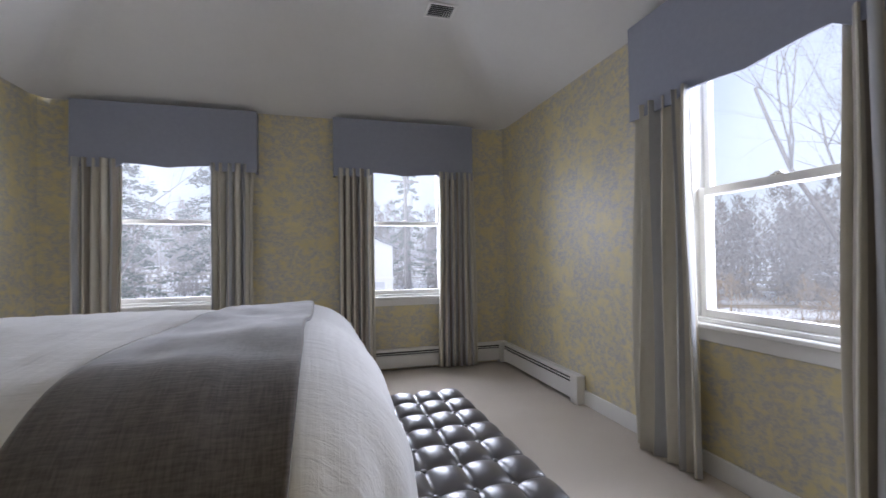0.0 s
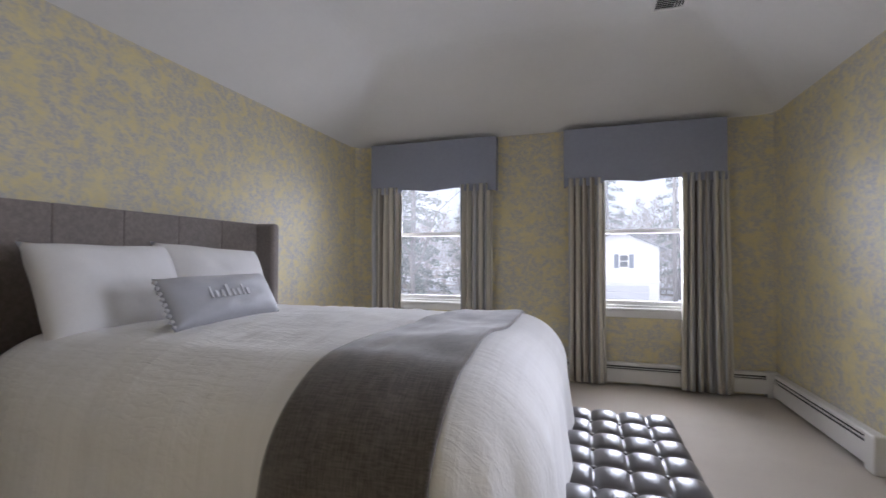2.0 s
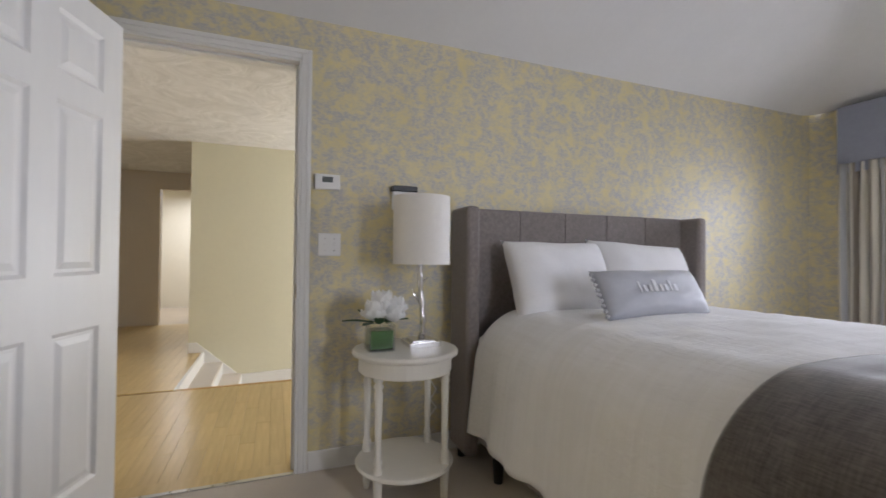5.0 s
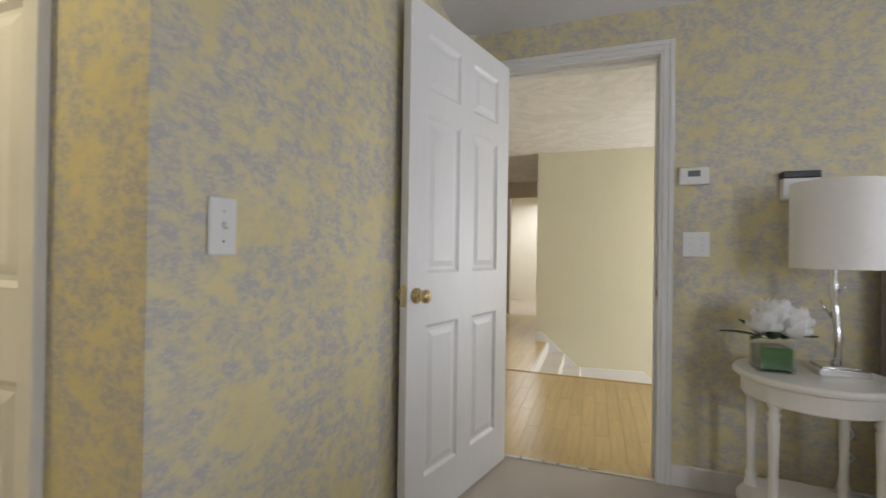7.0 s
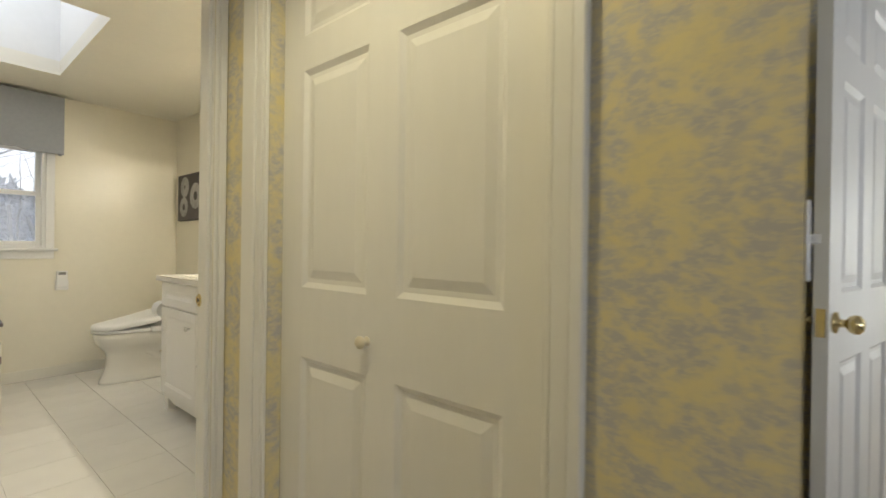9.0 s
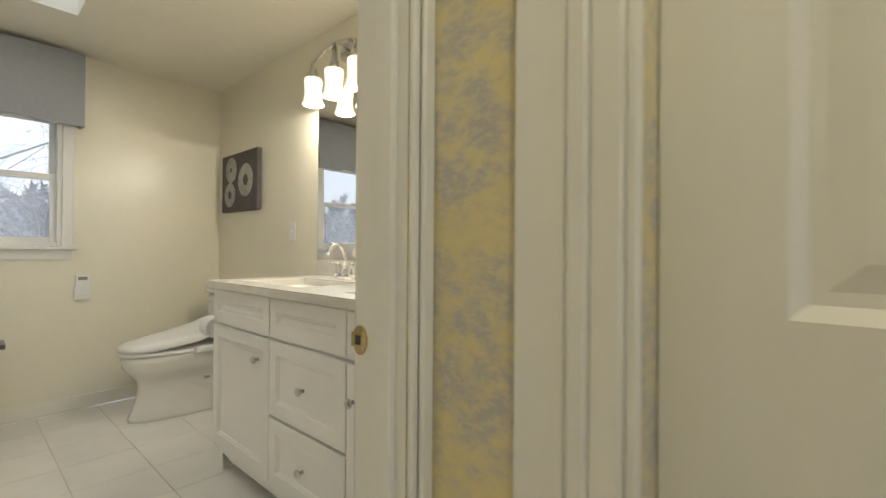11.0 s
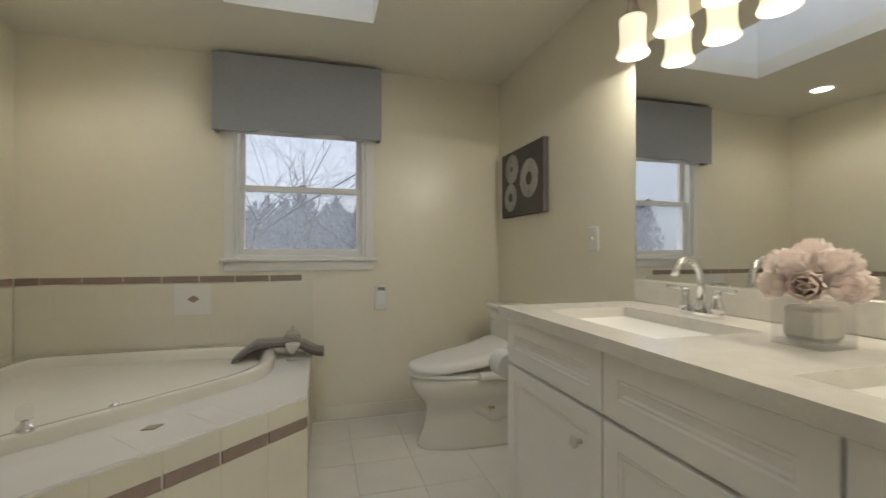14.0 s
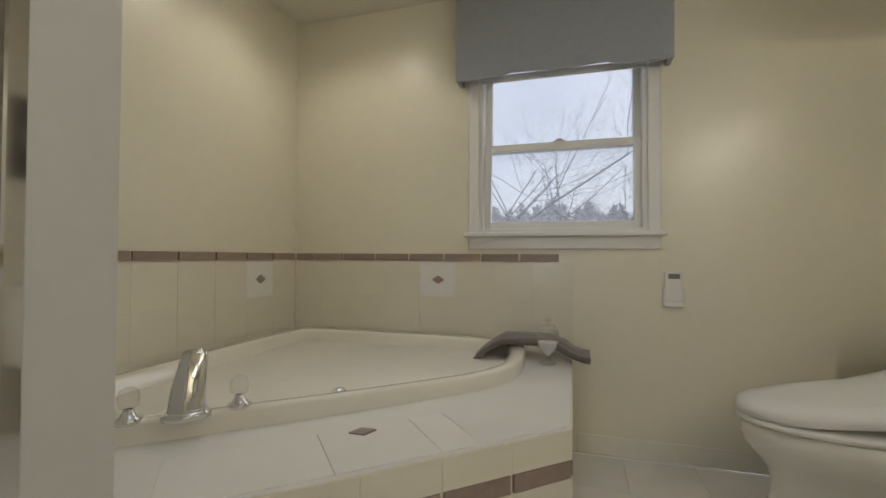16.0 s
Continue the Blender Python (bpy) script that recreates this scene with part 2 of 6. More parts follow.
def petals(name, color, thin):
    """Soft petal that lets light through."""
    m = plain(name, color, 0.65, vary=0.05, scale=40)
    nt = m.node_tree
    tr = nt.nodes.new("ShaderNodeBsdfTranslucent")
    tr.inputs[0].default_value = (*color, 1)
    mx = nt.nodes.new("ShaderNodeMixShader")
    mx.inputs[0].default_value = thin
    nt.links.new(nt.nodes["Principled BSDF"].outputs[0], mx.inputs[1])
    nt.links.new(tr.outputs[0], mx.inputs[2])
    nt.links.new(mx.outputs[0], nt.nodes["Material Output"].inputs[0])
    return m


def glow(name, color, strength):
    m, nt, p = nodes_of(name)
    p.inputs["Base Color"].default_value = (*color, 1)
    p.inputs["Emission Color"].default_value = (*color, 1)
    p.inputs["Emission Strength"].default_value = strength
    return m


PAPER = wallpaper()
CARPET = carpet()
CEIL = plain("ceiling_paint", (0.74, 0.73, 0.71), 0.85, vary=0.03, scale=30, relief=0.06)
SWIRL = ceiling_swirl()
TRIM = plain("white_trim_paint", (0.80, 0.79, 0.76), 0.38, vary=0.03, scale=25, relief=0.03)
DOORP = plain("white_door_paint", (0.80, 0.79, 0.77), 0.42, vary=0.03, scale=35, relief=0.05, stretch=(1, 1, 0.2))
BATHP = plain("cream_wall_paint", (0.80, 0.755, 0.62), 0.30, vary=0.03, scale=22, relief=0.05)
BATHC = plain("cream_ceiling_paint", (0.80, 0.765, 0.66), 0.6, vary=0.03, scale=22, relief=0.05)
# the partition is darker and greyer than the cream walls
PARTGREY = plain("pale_grey_partition", (0.60, 0.595, 0.565), 0.5, vary=0.03, scale=22, relief=0.05)
HALLP = plain("yellow_hall_paint", (0.71, 0.675, 0.51), 0.6, vary=0.03, scale=22, relief=0.05)
TANP = plain("tan_hall_paint", (0.66, 0.58, 0.46), 0.6, vary=0.04, scale=22)
VALM = plain("blue_grey_linen", (0.325, 0.345, 0.42), 0.9, vary=0.06, scale=300, relief=0.25, sheen=0.2)
VALB = plain("grey_linen", (0.33, 0.345, 0.37), 0.9, vary=0.06, scale=300, relief=0.25, sheen=0.2)
CURT = plain("striped_drape_cream", (0.66, 0.625, 0.53), 0.9, vary=0.05, scale=250, relief=0.2, sheen=0.2)
CURT2 = plain("striped_drape_grey", (0.44, 0.445, 0.45), 0.9, vary=0.05, scale=250, relief=0.2, sheen=0.2)
CURT3 = plain("striped_drape_brown", (0.34, 0.30, 0.245), 0.9, vary=0.05, scale=250, relief=0.2, sheen=0.2)
# second value: how much washed-out window glare is painted over the view
PANE = pane_glass("pane_glass", 0.030)
HAZED_PANE = pane_glass("hazed_pane_glass", 0.22)
HEAT = plain("heater_enamel", (0.76, 0.745, 0.71), 0.4, vary=0.03)
# near-black that paints the shade inside heater, vent and latch holes
DARK = plain("painted_recess_shade", (0.03, 0.03, 0.03), 0.6)
CHROME = plain("chrome", (0.82, 0.82, 0.83), 0.08, 1.0, vary=0.02)
NICKEL = plain("brushed_nickel", (0.62, 0.60, 0.57), 0.28, 1.0, vary=0.05)
BRASS = plain("polished_brass", (0.74, 0.60, 0.32), 0.16, 1.0, vary=0.06)
PLAST = plain("white_plastic", (0.80, 0.79, 0.76), 0.35, vary=0.02)

# ---- structure: floors, walls, ceilings ----
XE, YN, YS, XC = 3.78, 4.80, -0.237, 1.765   # bedroom east, north, south stub, passage corner
H, HB = 2.26, 2.31                             # wall heights of bedroom and bathroom
BX0, BX1, BY0, BY1 = 0.785, 3.65, -4.985, -1.855   # bathroom
PE = 2.86                                      # passage east wall

boxed("floor_bedroom", (0, XE, YS, YN, -0.12, 0.0), CARPET, bevel=0)
boxed("floor_passage", (XC, PE, -1.80, YS, -0.12, 0.0), CARPET, bevel=0)
for ob_name in ("floor_bedroom", "floor_passage"):
    tagged(bpy.data.objects[ob_name], kind="structure")


WIN_A, WIN_B, WIN_C, WIN_S = (0.45, 1.24), (2.425, 3.175), (1.77, 2.56), (1.745, 2.545)
wall("wall_north", "y", YN, YN + 0.14, -0.14, XE + 0.14, 0, H + 0.06, [(*WIN_A, 0.665, 1.96), (*WIN_B, 0.665, 1.96)], [PAPER, TRIM],
     lambda n: 0 if n.y < -0.5 else 1)
wall("wall_east", "x", XE, XE + 0.14, YS - 0.14, YN, 0, H + 0.06, [(*WIN_C, 0.665, 1.96)], [PAPER, TRIM], lambda n: 0 if n.x < -0.5 else 1)
wall("wall_west", "x", -0.12, 0.0, YS - 0.11, YN, 0, H + 0.06, [(-0.02, 0.758, 0.0, 2.035)], [PAPER, HALLP, TRIM],
     lambda n: 0 if n.x > 0.5 else (1 if n.x < -0.5 else 2))
wall("wall_south_stub", "y", YS - 0.11, YS, 0.0, XC, 0, H + 0.06, [], PAPER)
wall("wall_south_far", "y", YS - 0.11, YS, PE, XE, 0, H + 0.06, [], PAPER)
wall("wall_passage_west", "x", XC - 0.11, XC, -1.745, YS - 0.11, 0, H + 0.06, [(-1.455, -0.565, 0, 2.035)], PAPER)
wall("wall_passage_east", "x", PE, PE + 0.11, -1.745, YS - 0.11, 0, H + 0.06, [], PAPER)
wall("wall_bath_north", "y", BY1, -1.745, BX0 - 0.12, BX1 + 0.12, 0, HB + 0.06, [(1.80, 2.56, 0, 2.04)], [PAPER, BATHP, TRIM],
     lambda n: 0 if n.y > 0.5 else (1 if n.y < -0.5 else 2))
wall("wall_bath_south", "y", BY0 - 0.16, BY0, BX0 - 0.12, BX1 + 0.12, 0, HB + 0.06, [(*WIN_S, 1.06, 2.0)], [BATHP, TRIM],
     lambda n: 0 if n.y > 0.5 else 1)
wall("wall_bath_west", "x", BX0 - 0.12, BX0, BY0, BY1, 0, HB + 0.06, [], BATHP)
wall("wall_bath_east", "x", BX1, BX1 + 0.12, BY0, BY1, 0, HB + 0.06, [], BATHP)
wall("wall_partition", "y", -3.332, -3.195, 2.838, BX1, 0, HB, [], PARTGREY)
wall("wall_closet_back", "x", 0.66, 0.78, -1.745, YS - 0.11, 0, H + 0.06, [], TRIM)

# bedroom tray ceiling: four slopes up to a flat field
TI, TZ = 1.03, 2.69
bm = bm_new()
lo = [bm.verts.new(p) for p in ((0, YS, H), (XE, YS, H), (XE, YN, H), (0, YN, H))]
TX = 0.80
hi = [bm.verts.new(p) for p in ((TX, YS + TI, TZ), (XE - TX, YS + TI, TZ), (XE - TX, YN - TI, TZ), (TX, YN - TI, TZ))]
for i in range(4):
    j = (i + 1) % 4
    bm.faces.new((lo[i], lo[j], hi[j], hi[i]))
bm.faces.new(hi)
ceil_bed = part("ceiling_bedroom", bm, CEIL)
bev = ceil_bed.modifiers.new("soft", "BEVEL")
bev.width, bev.segments, bev.limit_method, bev.angle_limit = 0.09, 5, "ANGLE", radians(8)
tagged(ceil_bed, kind="structure")
tagged(boxed("ceiling_roof_bedroom", (-0.14, XE + 0.14, YS - 0.11, YN + 0.14, 2.95, 3.0), CEIL, bevel=0), kind="structure")
tagged(boxed("ceiling_passage", (0.66, PE + 0.11, -1.745, YS, H, H + 0.06), CEIL, bevel=0), kind="structure")

# bathroom ceiling with the skylight well
SX0, SX1, SY0, SY1 = 1.765, 2.49, -4.37, -3.10
bm = bm_new()
box(bm, BX0, SX0, BY0, BY1, HB, HB + 0.1)
box(bm, SX1, BX1, BY0, BY1, HB, HB + 0.1)
box(bm, SX0, SX1, BY0, SY0, HB, HB + 0.1)
box(bm, SX0, SX1, SY1, BY1, HB, HB + 0.1)
tagged(part("ceiling_bathroom", bm, BATHC), kind="structure")
bm = bm_new()
for x0, x1, y0, y1 in ((SX0 - 0.05, SX0, SY0, SY1), (SX1, SX1 + 0.05, SY0, SY1), (SX0 - 0.05, SX1 + 0.05, SY0 - 0.05, SY0), (SX0 - 0.05, SX1 + 0.05, SY1, SY1 + 0.05)):
    box(bm, x0, x1, y0, y1, HB + 0.1, HB + 0.80)
tagged(part("ceiling_skylight_well", bm, TRIM), kind="structure")
skyl = thing("window_skylight", "white framed roof skylight over a plastered light well", "skylight", kind="structure")
bm = bm_new()
for x0, x1, y0, y1 in ((SX0, SX0 + 0.05, SY0, SY1), (SX1 - 0.05, SX1, SY0, SY1), (SX0 + 0.05, SX1 - 0.05, SY0, SY0 + 0.05), (SX0 + 0.05, SX1 - 0.05, SY1 - 0.05, SY1)):
    box(bm, x0, x1, y0, y1, HB + 0.72, HB + 0.80)
part("window_frame", bm, TRIM, skyl)
pane = boxed("pane", (SX0 + 0.05, SX1 - 0.05, SY0 + 0.05, SY1 - 0.05, HB + 0.75, HB + 0.757), PANE, skyl, bevel=0)
pane.visible_shadow = False

# hall beyond the bedroom door
FW = wood("honey_oak_floor", (0.62, 0.445, 0.19), (0.74, 0.555, 0.265), 1.6, (1.0, 12, 1), 0.30, 0.10)
OAK = wood("golden_oak", (0.42, 0.22, 0.06), (0.60, 0.36, 0.13), 2.0, (9, 9, 1), 0.35, 0.0)
SUBF = plain("floor_joint", (0.34, 0.22, 0.09), 0.8)
hall_floor = boxed("floor_hall", (-1.67, -0.12, -1.75, 2.2, -0.25, -0.006), SUBF, bevel=0)
hall_floor2 = boxed("floor_hall_far", (-5.3, -1.67, -1.75, -0.05, -0.25, -0.006), SUBF, bevel=0)
tagged(hall_floor, kind="structure"), tagged(hall_floor2, kind="structure")
HZ = 2.29
tagged(boxed("ceiling_hall", (-5.3, -0.12, -1.75, 2.9, HZ, HZ + 0.1), SWIRL, bevel=0), kind="structure")
wall("wall_stair", "x", -3.22, -3.10, -0.20, 2.9, -2.6, HZ, [], HALLP)
wall("wall_hall_south", "y", -1.87, -1.75, -7.6, -0.12, -0.3, 2.5, [], TANP)
wall("wall_hall_far", "x", -5.42, -5.30, -1.75, 2.9, -0.3, 2.5, [(-0.95, -0.22, 0, 2.03)], TANP)
# the opening is for the assumed, unseen hall window
wall("wall_stair_north", "y", 2.9, 3.02, -5.3, -0.12, -2.6, 2.5, [(-3.0, -1.8, 0.2, 1.8)], HALLP)
wall("wall_stair_below", "x", -1.69, -1.67, -0.05, 2.9, -2.6, -0.25, [], HALLP)
wall("wall_hall_behind_stair", "y", -0.20, -0.10, -5.3, -3.22, -0.25, HZ, [], HALLP)
tagged(boxed("floor_stair_landing", (-3.1, -1.67, 0.33, 2.9, -0.50, -0.40), CARPET, bevel=0), kind="structure")
tagged(boxed("wall_hall_east_low", (-0.24, -0.12, YN, 2.9 + 2.1, -0.3, 2.4), HALLP, bevel=0), kind="structure")
for i in range(2):
    tagged(boxed(f"step_{i + 1}", (-3.08, -1.67, -0.05 + 0.19 * i, 0.14 + 0.19 * i, -0.45, -0.135 - 0.135 * i), TRIM, bevel=0.004), kind="structure")
    tagged(boxed(f"step_tread_{i + 1}", (-3.08, -1.67, -0.07 + 0.19 * i, 0.14 + 0.19 * i, -0.135 - 0.135 * i, -0.115 - 0.135 * i), CARPET, bevel=0.006), kind="structure")
bm = bm_new()
prism(bm, [(-0.20, 0.11), (-0.12, 0.11), (0.30, -0.27), (1.00, -0.25), (1.20, -0.42), (1.20, -0.55), (0.9, -0.40), (0.30, -0.42), (-0.20, -0.05)], "x", -3.095, -3.075)
tagged(part("trim_stair_skirt", bm, TRIM), kind="structure")
tagged(boxed("trim_floor_nosing", (-1.70, -1.65, -0.05, 2.2, -0.25, 0.002), OAK, bevel=0.006), kind="structure")
tagged(boxed("trim_floor_nosing_far", (-3.1, -1.70, -0.075, -0.045, -0.25, 0.002), TRIM, bevel=0.004), kind="structure")

# the far room seen through the hall
wall("wall_far_room_back", "x", -7.72, -7.6, -1.75, 0.6, 0, 2.4, [], BATHP)
wall("wall_far_room_side", "y", 0.5, 0.6, -7.6, -5.42, 0, 2.4, [], BATHP)
tagged(boxed("floor_far_room", (-7.6, -5.3, -1.75, 0.5, -0.25, -0.002), plain("pale_vinyl", (0.55, 0.47, 0.36), 0.4), bevel=0), kind="structure")
tagged(boxed("ceiling_far_room", (-7.6, -5.42, -1.75, 0.5, 2.35, 2.45), BATHC, bevel=0), kind="structure")

# ---- trim ----
BASE_H = 0.10


def baseboard(name, ext):
    return tagged(boxed(name, ext, TRIM, bevel=0.005, seg=2), kind="structure")


baseboard("baseboard_east", (XE - 0.014, XE, YS, 3.46, 0, BASE_H))
baseboard("baseboard_west", (0, 0.014, 0.822, YN, 0, BASE_H))
baseboard("baseboard_stub", (0.014, XC, YS, YS + 0.014, 0, BASE_H))
baseboard("baseboard_passage", (XC, XC + 0.014, -0.475, YS, 0, BASE_H))
baseboard("baseboard_passage_south", (XC, XC + 0.014, -1.735, -1.545, 0, BASE_H))
baseboard("baseboard_bath_south", (BX0, 2.06, BY0, BY0 + 0.010, 0, 0.09))


def casing(name, axis, face, out, u0, u1, z1, w=0.062, d=0.018, sides="lrt"):
    """A moulded door casing round an opening: a flat board with a raised outer band and an inner bead."""
    bm = bm_new()
    s = 1 if out > 0 else -1

    def strip(a0, a1, b0, b1, depth):
        f0, f1 = sorted((face, face + s * depth))
        if axis == "x":
            box(bm, f0, f1, a0, a1, b0, b1, bevel=0.003)
        else:
            box(bm, a0, a1, f0, f1, b0, b1, bevel=0.003)
    for side, a in (("l", u0), ("r", u1)):
        if side in sides:
            k = -1 if side == "l" else 1
            for e0, e1, dd in ((0.0, 0.014, d * 0.55), (0.014, w - 0.022, d * 0.75), (w - 0.022, w, d)):
                strip(*sorted((a + k * e0, a + k * e1)), 0, z1 + (w if e1 == w else e1), dd)
    for e0, e1, dd in ((0.0, 0.014, d * 0.55), (0.014, w - 0.022, d * 0.75), (w - 0.022, w, d)):
        strip(u0 - e0 if "l" in sides else u0, u1 + e0 if "r" in sides else u1, z1 + e0, z1 + e1, dd)
    return tagged(part(name, bm, TRIM), kind="structure")


casing("trim_bedroom_door", "x", 0.0, 1, -0.02, 0.758, 2.035)
casing("trim_bedroom_door_hall", "x", -0.12, -1, -0.02, 0.758, 2.035)
casing("trim_closet_door", "x", XC, 1, -1.455, -0.565, 2.035, w=0.07, d=0.022)
tagged(boxed("trim_closet_side", (XC, XC + 0.017, -1.59, -1.527, 0, 2.10), TRIM, bevel=0.003), kind="structure")
casing("trim_bath_door", "y", -1.745, 1, 1.80, 2.56, 2.04, w=0.034, d=0.02, sides="lrt")
casing("trim_bath_door_inside", "y", BY1, -1, 1.80, 2.56, 2.04, w=0.06, d=0.009)
for nm, ext in (("trim_jamb_stop_west", (1.80, 1.812, -1.80, -1.765, 0, 2.03)), ("trim_jamb_stop_east", (2.548, 2.56, -1.80, -1.765, 0, 2.03)),
                ("trim_jamb_stop_bedroom", (-0.075, -0.04, 0.746, 0.758, 0, 2.035)), ("trim_head_stop_bedroom", (-0.075, -0.04, -0.02, 0.746, 2.023, 2.035))):
    tagged(boxed(nm, ext, TRIM, bevel=0.002), kind="structure")
tagged(boxed("trim_carpet_bar", (-0.015, 0.012, -0.02, 0.758, -0.002, 0.006), NICKEL, bevel=0.003), kind="structure")
tagged(boxed("trim_threshold", (-0.12, -0.016, -0.02, 0.758, -0.006, 0.002), FW, bevel=0.001), kind="structure")


# ---- windows ----
def window(name, axis, face, out, u0, u1, z0, z1, rail, label, cas=0.055, glazing=None):
    """A double-hung sash window set in a wall: frame, two sashes with panes, meeting rail lock, stool and apron, casing.
    out is the side of the weather along the axis."""
    w = thing(name, label, "window", kind="structure")
    s = out

    def b(bm, a0, a1, d0, d1, c0, c1, bv=0.002):
        d0, d1 = sorted((face + s * d0, face + s * d1))
        if axis == "y":
            box(bm, a0, a1, d0, d1, c0, c1, bevel=bv)
        else:
            box(bm, d0, d1, a0, a1, c0, c1, bevel=bv)
        return bm
    f = 0.022
    bm = bm_new()
    b(bm, u0, u0 + f, 0.0, 0.13, z0, z1), b(bm, u1 - f, u1, 0.0, 0.13, z0, z1)
    b(bm, u0 + f, u1 - f, 0.0, 0.13, z1 - f, z1), b(bm, u0 + f, u1 - f, 0.0, 0.13, z0, z0 + 0.02)
    part("window_frame", bm, TRIM, w)
    r = 0.032
    for nm, lo_, hi_, d in (("lower_sash", z0 + 0.02, rail + 0.018, 0.035), ("upper_sash", rail - 0.018, z1 - f, 0.072)):
        bm = bm_new()
        b(bm, u0 + f, u0 + f + r, d, d + 0.032, lo_, hi_), b(bm, u1 - f - r, u1 - f, d, d + 0.032, lo_, hi_)
        b(bm, u0 + f + r, u1 - f - r, d, d + 0.032, lo_, lo_ + 0.036), b(bm, u0 + f + r, u1 - f - r, d, d + 0.032, hi_ - 0.036, hi_)
        sash = part(nm, bm, TRIM, w)
        bm = bm_new()
        b(bm, u0 + f + r, u1 - f - r, d + 0.013, d + 0.018, lo_ + 0.036, hi_ - 0.036, 0)
        p = part("pane", bm, glazing or PANE, sash, "clear window pane")
        p.visible_shadow = False
    mid = (u0 + u1) / 2
    bm = bm_new()
    b(bm, mid - 0.028, mid + 0.028, 0.036, 0.066, rail + 0.018, rail + 0.026)
    b(bm, mid - 0.016, mid + 0.016, 0.040, 0.060, rail + 0.026, rail + 0.036, 0.004)
    part("sash_lock", bm, NICKEL, w, "dull metal sash lock")
    bm = bm_new()
    for a0, a1 in ((u0 - cas, u0), (u1, u1 + cas)):
        b(bm, a0, a1, -0.016, 0.0, z0, z1 + cas, 0.003)
    b(bm, u0, u1, -0.016, 0.0, z1, z1 + cas, 0.003)
    part("casing", bm, TRIM, w)
    part("window_sill", b(bm_new(), u0 - cas - 0.02, u1 + cas + 0.02, -0.045, 0.034, z0 - 0.022, z0, 0.004), TRIM, w)
    part("apron", b(bm_new(), u0 - cas, u1 + cas, -0.014, 0.0, z0 - 0.085, z0 - 0.022, 0.003), TRIM, w)
    return w


LW = "white double-hung sash window with a wooden sill"
window("window_1", "y", YN, 1, *WIN_A, 0.665, 1.96, 1.335, LW)
window("window_2", "y", YN, 1, *WIN_B, 0.665, 1.96, 1.335, LW)
window("window_3", "x", XE, 1, *WIN_C, 0.70, 1.96, 1.32, LW)
window("window_4", "y", BY0, -1, *WIN_S, 1.06, 2.0, 1.50, "white double-hung bathroom window with a moulded sill", glazing=HAZED_PANE)
boxed("blind_hem", (WIN_S[0] + 0.01, WIN_S[1] - 0.01, BY0 + 0.020, BY0 + 0.028, 1.822, 1.86), TRIM, bpy.data.objects["window_4"], bevel=0.003, label="white hem of a raised blind")


# ---- doors ----
def panel_door(name, label, width, height, thick, panels, mat=None):
    """A moulded panel door, hinge at the origin, leaf along +x, thickness along y. Each panel is a field set back with a sloping moulding."""
    d = thing(name, label, "door", kind="structure")
    mat = mat or DOORP
    bm = bm_new()
    xs = sorted({0.0, width, *[p[0] for p in panels], *[p[1] for p in panels]})
    zs = sorted({0.0, height, *[p[2] for p in panels], *[p[3] for p in panels]})

    def is_panel(x, z):
        return any(p[0] < x < p[1] and p[2] < z < p[3] for p in panels)
    for x0, x1 in zip(xs, xs[1:]):
        for z0, z1 in zip(zs, zs[1:]):
            if not is_panel((x0 + x1) / 2, (z0 + z1) / 2):
                box(bm, x0, x1, 0, thick, z0, z1)
    bmesh.ops.remove_doubles(bm, verts=bm.verts, dist=1e-5)
    part("leaf", bm, mat, d)
    for x0, x1, z0, z1 in panels:
        bm = bm_new()
        for side in (0, 1):
            def yy(k):
                return k if side == 0 else thick - k
            loops = []
            for inset, dep in ((0.0, 0.0), (0.014, 0.010), (0.026, 0.010), (0.050, 0.003)):
                loops.append([bm.verts.new((x, yy(dep), z)) for x, z in ((x0 + inset, z0 + inset), (x1 - inset, z0 + inset), (x1 - inset, z1 - inset), (x0 + inset, z1 - inset))])
            for a, b in zip(loops, loops[1:]):
                for i in range(4):
                    j = (i + 1) % 4
                    bm.faces.new((a[i], a[j], b[j], b[i]))
            bm.faces.new(loops[-1])
        part("panel", bm, mat, d)
    return d


def six_panels(w, stile, mid, rows):
    cols = ((stile, (w - mid) / 2), ((w + mid) / 2, w - stile))
    return [(c0, c1, r0, r1) for c0, c1 in cols for r0, r1 in rows]


def door_knob(parent, x, z, side, thick, mat, r=0.027):
    """A round knob with rose on one face of a leaf."""
    bm = bm_new()
    lathe(bm, [(0.030, 0.0), (0.030, 0.006), (0.012, 0.010), (0.011, 0.026), (r * 0.8, 0.032), (r, 0.044), (r * 0.95, 0.054), (r * 0.6, 0.062), (0.004, 0.064)], n=20)
    ang = radians(90) if side > 0 else radians(-90)
    bmesh.ops.rotate(bm, verts=bm.verts, cent=(0, 0, 0), matrix=Matrix.Rotation(-ang, 3, "X"))
    bmesh.ops.translate(bm, verts=bm.verts, vec=(x, thick if side > 0 else 0.0, z))
    return part("door_handle", bm, mat, parent, "polished brass knob", smooth=True)


ROWS6 = ((0.19, 0.78), (0.98, 1.60), (1.70, 1.92))
d1 = panel_door("door_1", "white six-panel bedroom door standing open on its hinges", 0.80, 2.02, 0.035, six_panels(0.80, 0.115, 0.11, ROWS6))
door_knob(d1, 0.750, 0.90, 1, 0.035, BRASS), door_knob(d1, 0.750, 0.90, -1, 0.035, BRASS)
boxed("latch_plate", (0.798, 0.8025, 0.006, 0.029, 0.86, 0.94), BRASS, d1, bevel=0.001)
d1.matrix_world = pose(0.048, 0.010, 0.012, 0, 0, -15.8)
